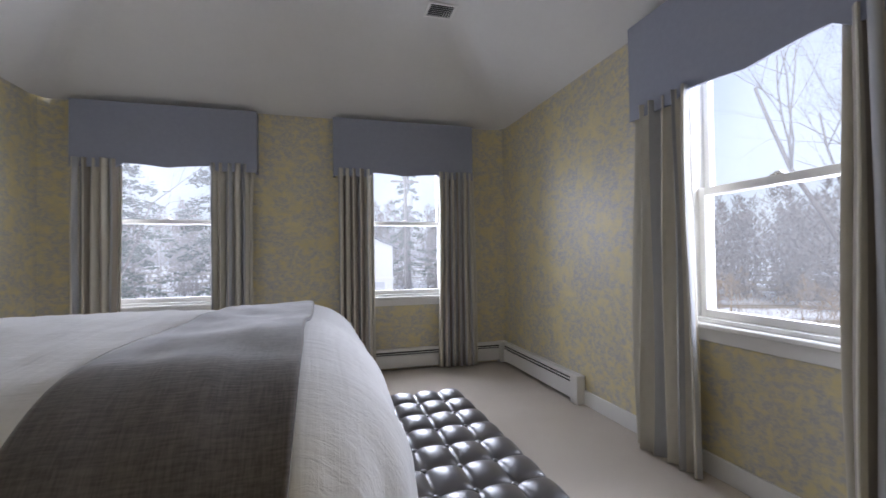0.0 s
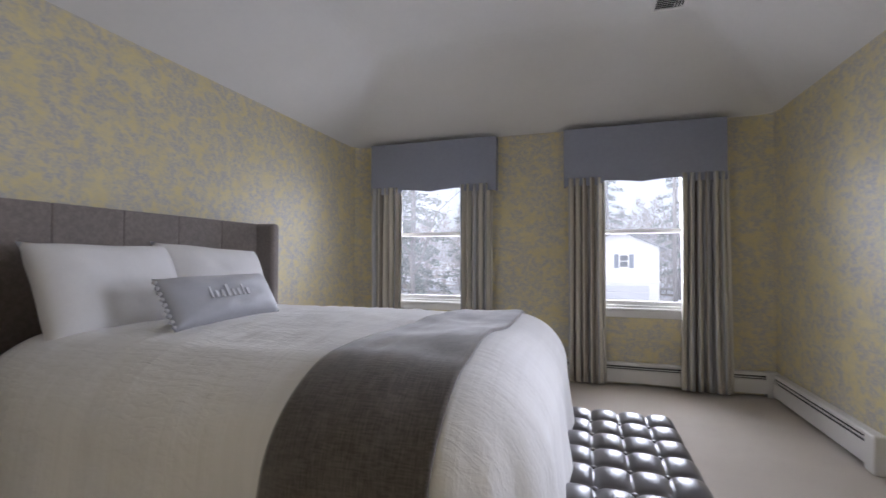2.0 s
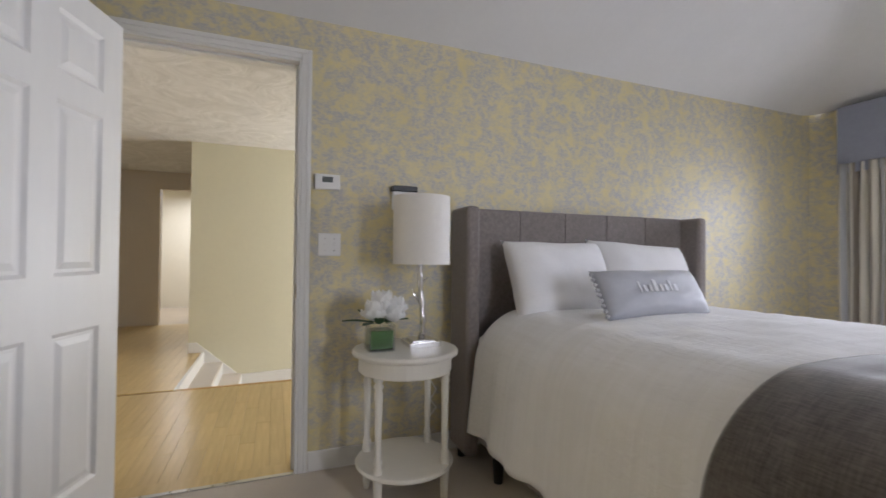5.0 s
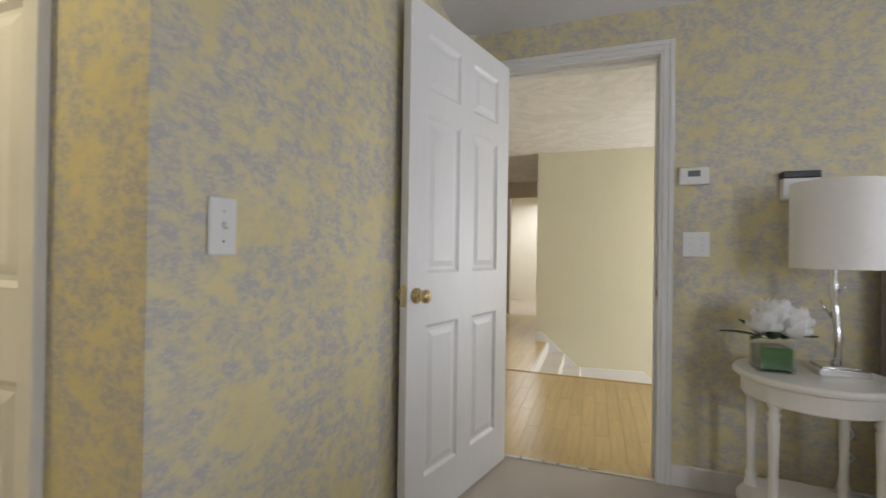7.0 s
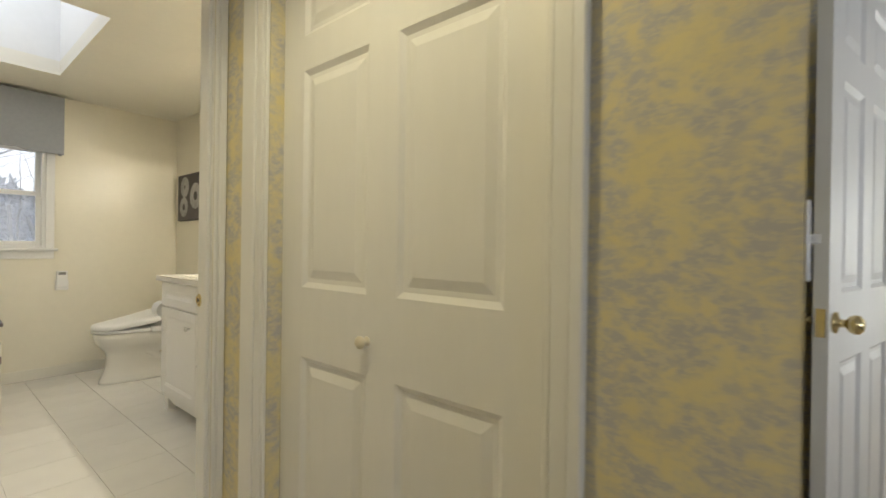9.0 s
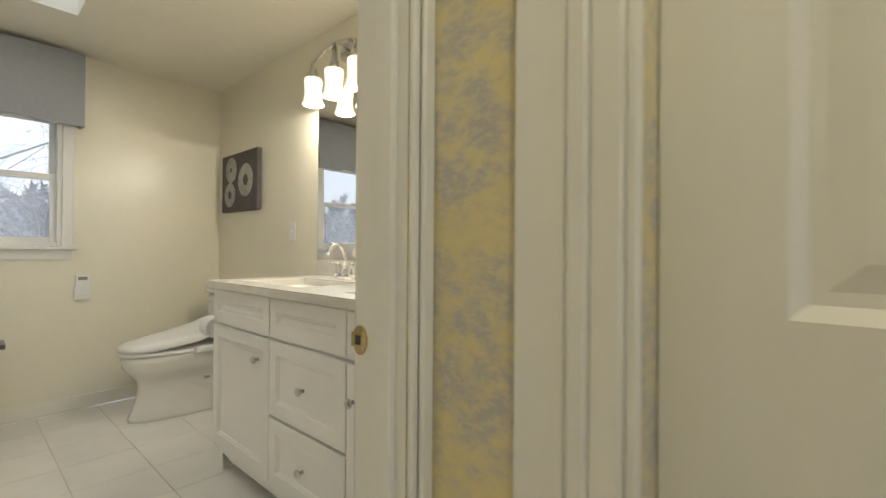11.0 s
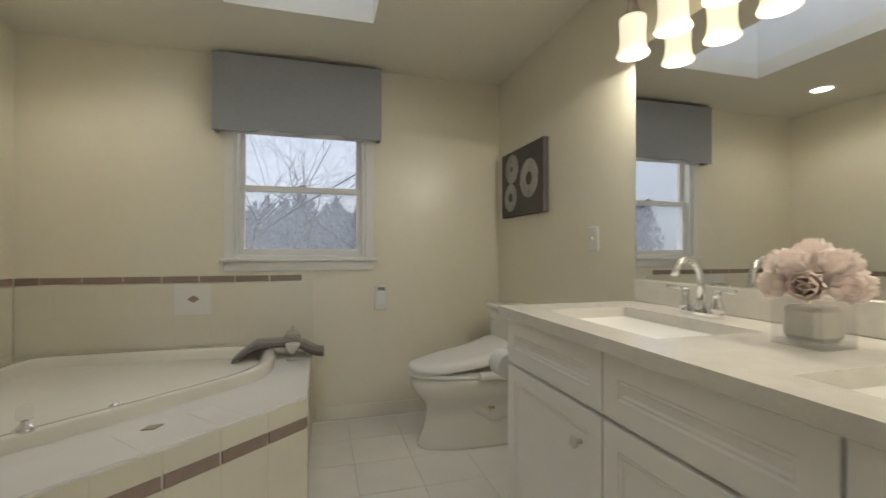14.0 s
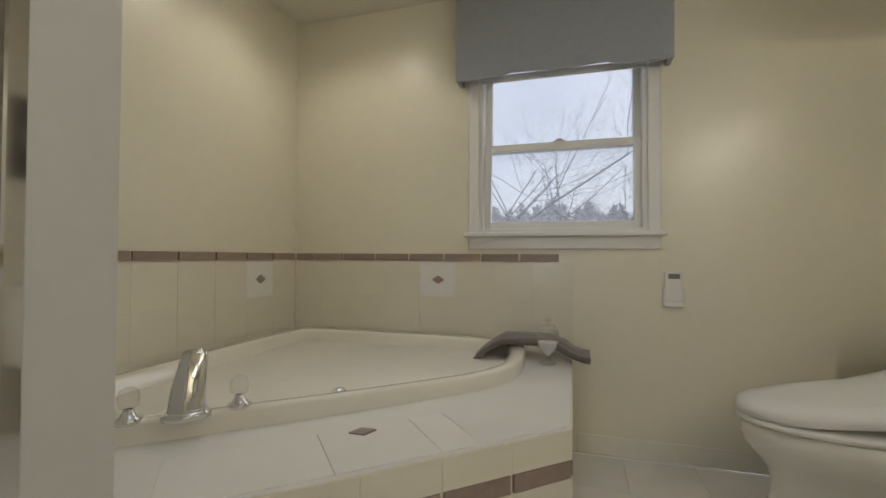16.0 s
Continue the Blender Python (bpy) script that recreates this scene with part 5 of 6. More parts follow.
def oval(bm, rings, n=36):
    """Stacked ovals (z, x_back, x_front, half_width), rounder in front."""
    loops = []
    for z, xb, xf, hw in rings:
        loop = []
        for k in range(n):
            a = 2 * math.pi * k / n
            c, s_ = math.cos(a), math.sin(a)
            mid = xb + (xf - xb) * 0.42
            x = mid + (xf - mid) * c if c > 0 else mid + (mid - xb) * (-(abs(c) ** 0.6))
            loop.append(bm.verts.new((x, hw * math.copysign(abs(s_) ** 0.85, s_), z)))
        loops.append(loop)
    for a, b in zip(loops, loops[1:]):
        for i in range(n):
            j = (i + 1) % n
            bm.faces.new((a[i], a[j], b[j], b[i]))
    bm.faces.new(loops[0][::-1])
    bm.faces.new(loops[-1])
    return bm


part("bowl", oval(bm_new(), [(0.0, 0.88, 1.50, 0.128), (0.02, 0.88, 1.50, 0.128), (0.07, 0.88, 1.478, 0.114), (0.14, 0.87, 1.458, 0.102), (0.21, 0.87, 1.452, 0.104), (0.25, 0.86, 1.465, 0.122),
                              (0.29, 0.85, 1.500, 0.158), (0.325, 0.85, 1.527, 0.180), (0.36, 0.85, 1.537, 0.187), (0.395, 0.85, 1.537, 0.188), (0.400, 0.86, 1.525, 0.180)]), CERAM, wc, smooth=True)
part("seat", oval(bm_new(), [(0.403, 0.90, 1.545, 0.186), (0.406, 0.895, 1.55, 0.190), (0.418, 0.895, 1.55, 0.190), (0.424, 0.90, 1.545, 0.186)]), PLAST, wc, smooth=True)
bm = oval(bm_new(), [(0.0, 0.90, 1.548, 0.188), (0.004, 0.895, 1.552, 0.191), (0.034, 0.90, 1.546, 0.187), (0.045, 0.91, 1.525, 0.174), (0.051, 0.94, 1.47, 0.130)])
for v in bm.verts:
    v.co.z += 0.427 + max(0.0, (1.45 - v.co.x)) * 0.145 + (0.035 if v.co.x < 1.14 else 0.0) * min(1.0, (1.14 - v.co.x) / 0.12)
part("lid", bm, PLAST, wc, "white bidet seat lid", smooth=True)
boxed("seat_control", (1.00, 1.20, 0.170, 0.225, 0.400, 0.440), PLAST, wc, bevel=0.012, seg=3)
boxed("tank", (BX0 + 0.004, 0.985, -0.215, 0.215, 0.36, 0.735), CERAM, wc, bevel=0.035, seg=4)
boxed("tank_lid", (BX0 + 0.002, 0.998, -0.225, 0.225, 0.737, 0.772), CERAM, wc, bevel=0.014, seg=3)
part("trapway", tube(bm_new(), [(1.34, 0.06, 0.27), (1.24, 0.068, 0.25), (1.16, 0.070, 0.20), (1.08, 0.071, 0.15), (1.00, 0.071, 0.17), (0.93, 0.070, 0.25), (0.90, 0.070, 0.30)], [0.02, 0.036, 0.040, 0.040, 0.040, 0.036, 0.03], 12), CERAM, wc, smooth=True)
boxed("flush_lever", (0.985, 1.002, -0.19, -0.12, 0.665, 0.682), CHROME, wc, bevel=0.005)
part("bolt_cap", lathe(bm_new(), [(0.016, 0.0), (0.016, 0.014), (0.006, 0.022)], 1.14, 0.108, 14), CERAM, wc, smooth=True)
part("bolt_recess", tube(bm_new(), [(1.095, 0.100, 0.215), (1.095, 0.112, 0.215)], 0.020, 16), CERAM, wc, smooth=True)
part("bolt", tube(bm_new(), [(1.080, 0.1125, 0.214), (1.110, 0.1125, 0.216)], 0.007, 8), BRASS, wc, "dull brass bolt", smooth=True)

# paper roll at the end of the vanity
tp = thing("toilet_roll", "white toilet paper roll on a chrome holder", "toilet roll", at=(1.335, -3.628, 0.660))
bm = bm_new()
lathe(bm, [(0.020, -0.05), (0.050, -0.05), (0.052, -0.046), (0.052, 0.046), (0.050, 0.05), (0.020, 0.05)], n=28)
bmesh.ops.rotate(bm, verts=bm.verts, cent=(0, 0, 0), matrix=Matrix.Rotation(radians(90), 3, "X"))
part("roll", bm, plain("tissue", (0.82, 0.81, 0.79), 0.95, vary=0.03, scale=200, relief=0.2), tp)
part("holder", tube(bm_new(), [(0, 0.097, 0), (0, 0.0, 0.0), (0, -0.062, 0.0)], 0.009, 10), CHROME, tp, smooth=True)
part("end_cap", tube(bm_new(), [(0, 0.052, 0), (0, 0.060, 0)], 0.016, 14), CHROME, tp)

# bidet remote on the wall
rem = thing("wall_remote", "white wall-mounted bidet remote in its holder", "remote control")
boxed("holder", (1.597, 1.683, BY0 + 0.001, BY0 + 0.022, 0.712, 0.80), PLAST, rem, bevel=0.006, seg=2)
boxed("remote", (1.604, 1.676, BY0 + 0.005, BY0 + 0.026, 0.735, 0.872), PLAST, rem, bevel=0.006, seg=2)
boxed("display", (1.616, 1.664, BY0 + 0.026, BY0 + 0.0268, 0.84, 0.862), plain("grey_screen", (0.20, 0.20, 0.19), 0.3), rem, bevel=0)

# ---- corner tub ----
tub = thing("corner_bathtub", "cream corner bathtub set in a tiled deck", "bathtub")
DZ = 0.492
OUT = [(2.09, BY0 + 0.012), (2.09, -3.95), (2.775, -3.333), (3.638, -3.333), (3.638, BY0 + 0.012)]
INN = [(2.275, -4.76), (2.265, -4.30), (2.65, -3.915), (2.92, -3.675), (3.09, -3.515), (3.22, -3.44), (3.46, -3.44), (3.52, -3.52), (3.52, -4.78), (3.44, -4.86), (2.38, -4.86)]


def chaikin(pts, n):
    for _ in range(n):
        pts = [q for a, b in zip(pts, pts[1:] + pts[:1]) for q in ((0.78 * a[0] + 0.22 * b[0], 0.78 * a[1] + 0.22 * b[1]), (0.22 * a[0] + 0.78 * b[0], 0.22 * a[1] + 0.78 * b[1]))]
    return pts


INR = chaikin(INN, 2)
bm = bm_new()
cx_, cy_ = 2.95, -4.25


def loop_at(scale, z):
    return [bm.verts.new((cx_ + (x - cx_) * scale, cy_ + (y - cy_) * scale, z)) for x, y in INR]


lp = [loop_at(1.0, DZ + 0.0), loop_at(1.0, DZ + 0.044), loop_at(0.988, DZ + 0.054), loop_at(0.93, DZ + 0.054), loop_at(0.905, DZ + 0.042), loop_at(0.88, DZ - 0.06),
      loop_at(0.84, 0.20), loop_at(0.78, 0.11), loop_at(0.65, 0.085)]
for a, b in zip(lp, lp[1:]):
    for i in range(len(a)):
        j = (i + 1) % len(a)
        bm.faces.new((a[i], a[j], b[j], b[i]))
bm.faces.new(lp[-1])
part("tub_shell", bm, ACRYL, tub, "cream acrylic tub", smooth=True)
bm = bm_new()
oo, ii = [bm.verts.new((x, y, DZ)) for x, y in OUT], [bm.verts.new((x, y, DZ)) for x, y in INR]
edges = [bm.edges.new((v[i], v[(i + 1) % len(v)])) for v in (oo, ii) for i in range(len(v))]
bmesh.ops.triangle_fill(bm, use_beauty=True, edges=edges)
part("deck", bm, TILED, tub, "glossy white tiled deck")
bm = bm_new()
prism(bm, OUT, "z", 0.0, DZ - 0.001)
part("deck_core", bm, GROUT, tub)
part("drain", lathe(bm_new(), [(0.03, 0.086), (0.03, 0.089), (0.012, 0.09)], cx_, cy_, 18), CHROME, tub)
bm = tube(bm_new(), [(2.765, -3.965, DZ + 0.005), (2.777, -3.978, DZ + 0.005)], 0.032, 18)
part("overflow", bm, CHROME, tub, "chrome overflow plate", smooth=True)

fset = thing("tub_faucet", "chrome deck tub spout between two clear crystal handles", "faucet", at=(2.998, -3.628, DZ + 0.056), rz=-45)
bm = bm_new()
rows = []
for i in range(11):
    t = i / 10
    c = Vector((-0.030 + 0.030 * t ** 1.6, -0.018 * t ** 1.5, 0.0 + 0.168 * t - 0.02 * t * t))
    w, h = 0.044 - 0.016 * t, 0.026 - 0.016 * t
    d = Vector((0.085 * 1.6 * max(t, 0.02) ** 0.6, 0, 0.165 - 0.04 * t)).normalized()
    u = Vector((d.z, 0, -d.x))
    rows.append([bm.verts.new(c + Vector((0, 1, 0)) * (w * math.cos(a)) + u * (h * math.sin(a))) for a in [2 * math.pi * k / 16 for k in range(16)]])
for a, b in zip(rows, rows[1:]):
    for i in range(16):
        j = (i + 1) % 16
        bm.faces.new((a[i], a[j], b[j], b[i]))
bm.faces.new(rows[0][::-1])
bm.faces.new(rows[-1])
part("spout", bm, CHROME, fset, "curved chrome waterfall spout", smooth=True)
part("spout_base", lathe(bm_new(), [(0.054, -0.006), (0.055, 0.004), (0.047, 0.014)], -0.025, 0, 24, 0.7, 1.0), CHROME, fset, smooth=True)
for s in (-1, 1):
    part("valve", lathe(bm_new(), [(0.028, -0.006), (0.030, 0.002), (0.018, 0.010), (0.012, 0.022), (0.010, 0.026)], 0, s * 0.118, 16), CHROME, fset, smooth=True)
    part("crystal_handle", lathe(bm_new(), [(0.010, 0.026), (0.021, 0.032), (0.024, 0.052), (0.020, 0.070), (0.008, 0.076)], 0, s * 0.118, 8), CLEARG, fset, "faceted clear handle")

# jar and folded towel on the deck
dt = thing("bath_towel", "dark taupe towel draped over the tub's edge", "towel")


def towel_fn(u, v):
    x = 2.01 + 0.55 * u
    y = -4.87 + 0.21 * v + 0.03 * u
    fold = 0.008 * noise.noise(Vector((u * 5, v * 4, 2.0)))
    rise = min(1.0, u / 0.34)
    z = DZ + 0.022 + 0.066 * rise * rise * (3 - 2 * rise) + 0.012 * math.sin(math.pi * v)
    if u > 0.66:
        z -= 0.06 * (u - 0.66) / 0.34 + 0.115 * ((u - 0.66) / 0.34) ** 2
    return (x, y, z + fold)


bm = bm_new()
sheet(bm, 30, 12, towel_fn)
ob = part("cloth", bm, DTOWEL, dt, smooth=True)
so = ob.modifiers.new("thick", "SOLIDIFY")
so.thickness, so.offset = 0.020, -1
jar = thing("apothecary_jar", "small clear glass lidded jar of white bath salts", "jar", at=(2.180, -4.615, DZ + 0.004))
part("glass_body", lathe(bm_new(), [(0.026, 0.0), (0.028, 0.006), (0.010, 0.016), (0.012, 0.026), (0.036, 0.062), (0.040, 0.095), (0.036, 0.112), (0.034, 0.112), (0.037, 0.095), (0.033, 0.064), (0.008, 0.030)], n=24), CLEARG, jar, smooth=True)
part("salts", lathe(bm_new(), [(0.008, 0.031), (0.030, 0.062), (0.033, 0.075), (0.006, 0.080)], n=18), plain("bath_salt", (0.80, 0.78, 0.74), 0.8, vary=0.1, scale=200), jar)
part("lid", lathe(bm_new(), [(0.037, 0.113), (0.036, 0.118), (0.022, 0.134), (0.006, 0.140), (0.011, 0.150), (0.003, 0.158)], n=24), CLEARG, jar, "glass lid with a knob", smooth=True)
jar.scale = (1.2, 1.2, 1.2)

# hanging towel inside the door
hk = thing("hand_towel", "dark taupe towel hanging in folds from a wall hook", "towel")


def hang_fn(plan, low, taper, seed):
    """Cloth hanging in a fold: its plan line from the hook down, hem heights at the ends and middle, narrower above by taper."""
    mx, my = sum(p[0] for p in plan) / len(plan), sum(p[1] for p in plan) / len(plan)

    def fn(u, v):
        g = (0.30 + 0.70 * min(1.0, v * 2.6) ** 0.7) * (1 - taper * (1 - min(1.0, v * 1.25)))
        k = u * (len(plan) - 1)
        i = min(int(k), len(plan) - 2)
        q = k - i
        q = q * q * (3 - 2 * q)
        x, y = (plan[i][0] * (1 - q) + plan[i + 1][0] * q, plan[i][1] * (1 - q) + plan[i + 1][1] * q)
        w = 0.004 * math.sin(4 * v + 9 * u + seed) + 0.003 * math.sin(11 * v + 5 * u)
        x, y = mx + (x - mx) * g + w, my + (y - my) * g + w * 0.7
        zl = (low[0] + (low[1] - low[0]) * u * 2 if u < 0.5 else low[1] + (low[2] - low[1]) * (u * 2 - 1)) + 0.003 * math.sin(23 * u + seed)
        return (x, y, 1.81 + (zl - 1.81) * v)
    return fn


for plan, low, taper, seed in ((((1.596, -1.878), (1.633, -1.915), (1.674, -1.941), (1.696, -1.951), (1.704, -1.930), (1.693, -1.903), (1.678, -1.882)), (1.000, 0.998, 1.008), 0.0, 0.4),
                               (((1.688, -1.897), (1.711, -1.913), (1.727, -1.920), (1.742, -1.905), (1.753, -1.884), (1.747, -1.872)), (1.030, 0.982, 1.045), 0.30, 2.0),
                               (((1.655, -1.880), (1.690, -1.888), (1.715, -1.874), (1.745, -1.878), (1.765, -1.866)), (1.045, 1.062, 1.030), 0.0, 3.1)):
    bm = bm_new()
    sheet(bm, 44, 24, hang_fn(plan, low, taper, seed))
    ob = part("fold", bm, DTOWEL, hk, smooth=True)
    so = ob.modifiers.new("thick", "SOLIDIFY")
    so.thickness = 0.007
wh = thing("towel_hook", "brushed nickel towel hook on the bathroom wall", "hook")
part("rose", tube(bm_new(), [(1.690, BY1 - 0.001, 1.82), (1.690, BY1 - 0.012, 1.82)], 0.022, 16), NICKEL, wh)
part("hook", tube(bm_new(), [(1.690, BY1 - 0.01, 1.82), (1.690, BY1 - 0.06, 1.80), (1.690, BY1 - 0.085, 1.825)], 0.007, 8), NICKEL, wh, smooth=True)

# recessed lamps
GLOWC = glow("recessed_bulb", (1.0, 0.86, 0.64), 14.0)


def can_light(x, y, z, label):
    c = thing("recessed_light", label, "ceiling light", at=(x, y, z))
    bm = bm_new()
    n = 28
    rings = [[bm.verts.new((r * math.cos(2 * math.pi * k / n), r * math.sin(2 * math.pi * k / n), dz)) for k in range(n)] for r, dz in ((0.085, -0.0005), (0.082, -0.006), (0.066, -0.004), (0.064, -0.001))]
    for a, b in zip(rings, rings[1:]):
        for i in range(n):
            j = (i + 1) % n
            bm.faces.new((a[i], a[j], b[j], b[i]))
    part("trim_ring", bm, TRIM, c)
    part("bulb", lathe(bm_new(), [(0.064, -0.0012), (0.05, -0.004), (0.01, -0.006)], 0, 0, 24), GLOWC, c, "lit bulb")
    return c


can_light(3.14, -4.39, HB, "round recessed ceiling light over the tub, switched on")
# unseen fixture and lamp, added for the warm light on the closet side
can_light(2.31, -0.95, H, "assumed round recessed ceiling light in the passage, unseen and switched on")
spot = new("unseen_passage_lamp", bpy.data.lights.new("unseen_passage_lamp", "SPOT"))
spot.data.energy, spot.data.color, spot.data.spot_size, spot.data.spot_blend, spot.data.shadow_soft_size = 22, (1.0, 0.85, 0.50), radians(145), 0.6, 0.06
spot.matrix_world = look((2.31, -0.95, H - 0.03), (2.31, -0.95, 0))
spot2 = new("tub_lamp", bpy.data.lights.new("tub_lamp", "SPOT"))
spot2.data.energy, spot2.data.color, spot2.data.spot_size, spot2.data.spot_blend, spot2.data.shadow_soft_size = 13, (1.0, 0.87, 0.66), radians(150), 0.6, 0.06
spot2.matrix_world = look((3.14, -4.39, HB - 0.03), (3.14, -4.39, 0))

# shower, seen in the mirror
SHT = plain("beige_shower_tile", (0.66, 0.60, 0.49), 0.3, vary=0.06, scale=10)
for nm, ext in (("wall_shower_back", (BX1 - 0.012, BX1, -3.195, BY1, 0, HB)), ("wall_shower_side", (2.86, BX1 - 0.012, -3.195, -3.185, 0, HB))):
    tagged(boxed(nm, ext, SHT, bevel=0), kind="structure")
sh = thing("shower_enclosure", "chrome framed glass shower door on a low curb", "shower")
boxed("curb", (2.80, 2.90, -3.194, BY1 - 0.001, 0.0, 0.10), TILEW, sh, bevel=0.006)
for nm, ext in (("frame_post", (2.825, 2.86, -3.194, -3.165, 0.10, 1.88)), ("frame_post", (2.825, 2.86, BY1 - 0.03, BY1 - 0.001, 0.10, 1.88)),
                ("frame_post", (2.825, 2.86, -2.56, -2.53, 0.10, 1.855)), ("head_rail", (2.825, 2.86, -3.165, BY1 - 0.03, 1.855, 1.885)), ("sill_rail", (2.825, 2.86, -3.165, BY1 - 0.03, 0.10, 0.125))):
    boxed(nm, ext, CHROME, sh, bevel=0.003)
for y0, y1 in ((-3.165, -2.56), (-2.53, BY1 - 0.03)):
    p = boxed("glass_panel", (2.840, 2.845, y0, y1, 0.125, 1.855), CLEARG, sh, bevel=0)
    p.visible_shadow = False
shead = thing("shower_fitting", "chrome shower head with a single lever valve", "shower head")
part("arm", tube(bm_new(), [(3.33, -3.184, 1.98), (3.33, -3.10, 1.98), (3.33, -3.05, 1.93)], 0.010, 8), CHROME, shead, smooth=True)
part("head", lathe(bm_new(), [(0.040, 1.885), (0.042, 1.895), (0.015, 1.93)], 3.33, -3.04, 18), CHROME, shead, smooth=True)
part("valve", tube(bm_new(), [(3.15, -3.184, 1.20), (3.15, -3.17, 1.20)], 0.075, 24), CHROME, shead)
part("lever", tube(bm_new(), [(3.15, -3.17, 1.20), (3.15, -3.12, 1.20), (3.15, -3.11, 1.13)], 0.014, 10), CHROME, shead, smooth=True)

# ---- outdoors ----
GZ = -3.1


def ground_mat():
    m, nt, p = nodes_of("winter_ground")
    a = noise_tex(nt, 0.09, 6, (1, 1, 1), 0.8)
    b = noise_tex(nt, 1.5, 6)
    g = ramp(nt, b, 0.3, 0.7, (0.16, 0.14, 0.09), (0.30, 0.26, 0.18))
    c = mix(nt, ramp(nt, a, 0.44, 0.52, (0, 0, 0), (1, 1, 1)), g, (0.80, 0.82, 0.86))
    nt.links.new(c, p.inputs["Base Color"])
    p.inputs["Roughness"].default_value = 0.9
    return m


bm = bm_new()
sheet(bm, 40, 40, lambda u, v: (-400 + 800 * u, -400 + 800 * v, GZ + 0.5 * noise.noise(Vector((u * 30, v * 30, 0)))))
tagged(part("ground", bm, ground_mat(), smooth=True), kind="structure")
BARK = plain("grey_bark", (0.16, 0.145, 0.135), 0.9, vary=0.25, scale=12, relief=0.4, stretch=(1, 1, 0.2))
# distance haze is painted into the needle and southern woods colours
NEEDLE = plain("pine_needles", (0.085, 0.115, 0.085), 0.8, vary=0.35, scale=3, rnd=0.3)
HAZEW = plain("haze_tinted_woods", (0.34, 0.36, 0.39), 0.95, vary=0.25, scale=0.5)
TWIGM = plain("far_winter_woods", (0.235, 0.215, 0.195), 0.95, vary=0.3, scale=0.5)
TANL = plain("dry_tan_leaves", (0.30, 0.22, 0.13), 0.9, vary=0.3, scale=2)


def bare_tree(x, y, height, seed, label, lean=0.0, depth=5, spread=0.55, girth=0.0125):
    """A leafless tree: tapered trunk, limbs and fine twigs, each a bent tube."""
    rnd = random.Random(seed)
    t = thing("bare_tree", label, "tree", at=(x, y, GZ - 0.2), group="bare trees")
    trunk, limbs = bm_new(), bm_new()

    def grow(bm, p, d, ln, r, lv):
        pts, rad = [p], [r]
        for i in range(4):
            d = (d + Vector((rnd.uniform(-1, 1), rnd.uniform(-1, 1), rnd.uniform(-0.3, 0.6))) * 0.16).normalized()
            p = p + d * ln / 4
            pts.append(p)
            rad.append(r * (1 - 0.42 * (i + 1) / 4))
        tube(bm, pts, rad, 7 if lv == 0 else (5 if lv < 3 else 3))
        if lv >= depth:
            return
        for k in range(rnd.randint(2, 3) + (1 if lv in (1, 2, 3) else 0)):
            j = rnd.randint(2, 4)
            az = rnd.uniform(0, 2 * math.pi)
            side = (d.orthogonal().normalized() * math.cos(az) + d.cross(d.orthogonal().normalized()) * math.sin(az))
            nd = (d * rnd.uniform(0.6, 1.0) + side * rnd.uniform(spread * 0.7, spread * 1.5) + Vector((0, 0, 0.15))).normalized()
            grow(limbs, pts[j], nd, ln * rnd.uniform(0.55, 0.8), rad[j] * rnd.uniform(0.45, 0.68), lv + 1)
    grow(trunk, Vector((0, 0, 0)), Vector((lean, 0.05, 1)).normalized(), height * 0.38, height * girth, 0)
    part("trunk", trunk, BARK, t, smooth=True)
    part("limbs", limbs, BARK, t, smooth=True)
    return t


LB = "tall leafless winter tree with grey bark"
bare_tree(11.5, 6.4, 15, 11, LB, 0.1, 5, girth=0.009)
bare_tree(13.0, 5.2, 14, 23, LB, -0.1, 5, girth=0.009)
bare_tree(18.0, 9.6, 16, 12, LB, 0.05, 5, girth=0.009)
bare_tree(17.0, 4.2, 15, 13, LB, 0.0, 5, girth=0.009)
bare_tree(24.0, 8.0, 17, 14, LB, 0.0, 4)
bare_tree(26.0, 13.5, 17, 15, LB, 0.0, 4)
bare_tree(6.2, -26.0, 16, 17, LB, -0.2, 6, 0.85, 0.0075)
bare_tree(-0.6, -27.0, 16, 21, LB, 0.15, 6, 0.85, 0.0075)
bare_tree(3.0, -33.0, 16, 27, LB, 0.0, 6, 0.85, 0.0075)
bare_tree(5.3, -15.0, 13, 18, LB, -0.12, 6, 0.72, 0.0065)
bare_tree(4.0, -19.0, 15, 47, LB, -0.10, 6, 0.72, 0.0060)
bare_tree(-1.0, -19.0, 14, 33, LB, 0.22, 6, 0.80, 0.0062)
bare_tree(-6.0, 21.0, 12, 19, LB, 0.0, 4)


def tri_cloud(rnd, count, spot_fn, size):
    verts, faces = [], []
    for _ in range(count):
        c, s = spot_fn(rnd)
        k = len(verts)
        s *= size
        for _ in range(3):
            verts.append((c[0] + rnd.gauss(0, s), c[1] + rnd.gauss(0, s), c[2] + rnd.gauss(0, s * 0.6)))
        faces.append((k, k + 1, k + 2))
    me = bpy.data.meshes.new("cloud")
    me.from_pydata(verts, [], faces)
    return me


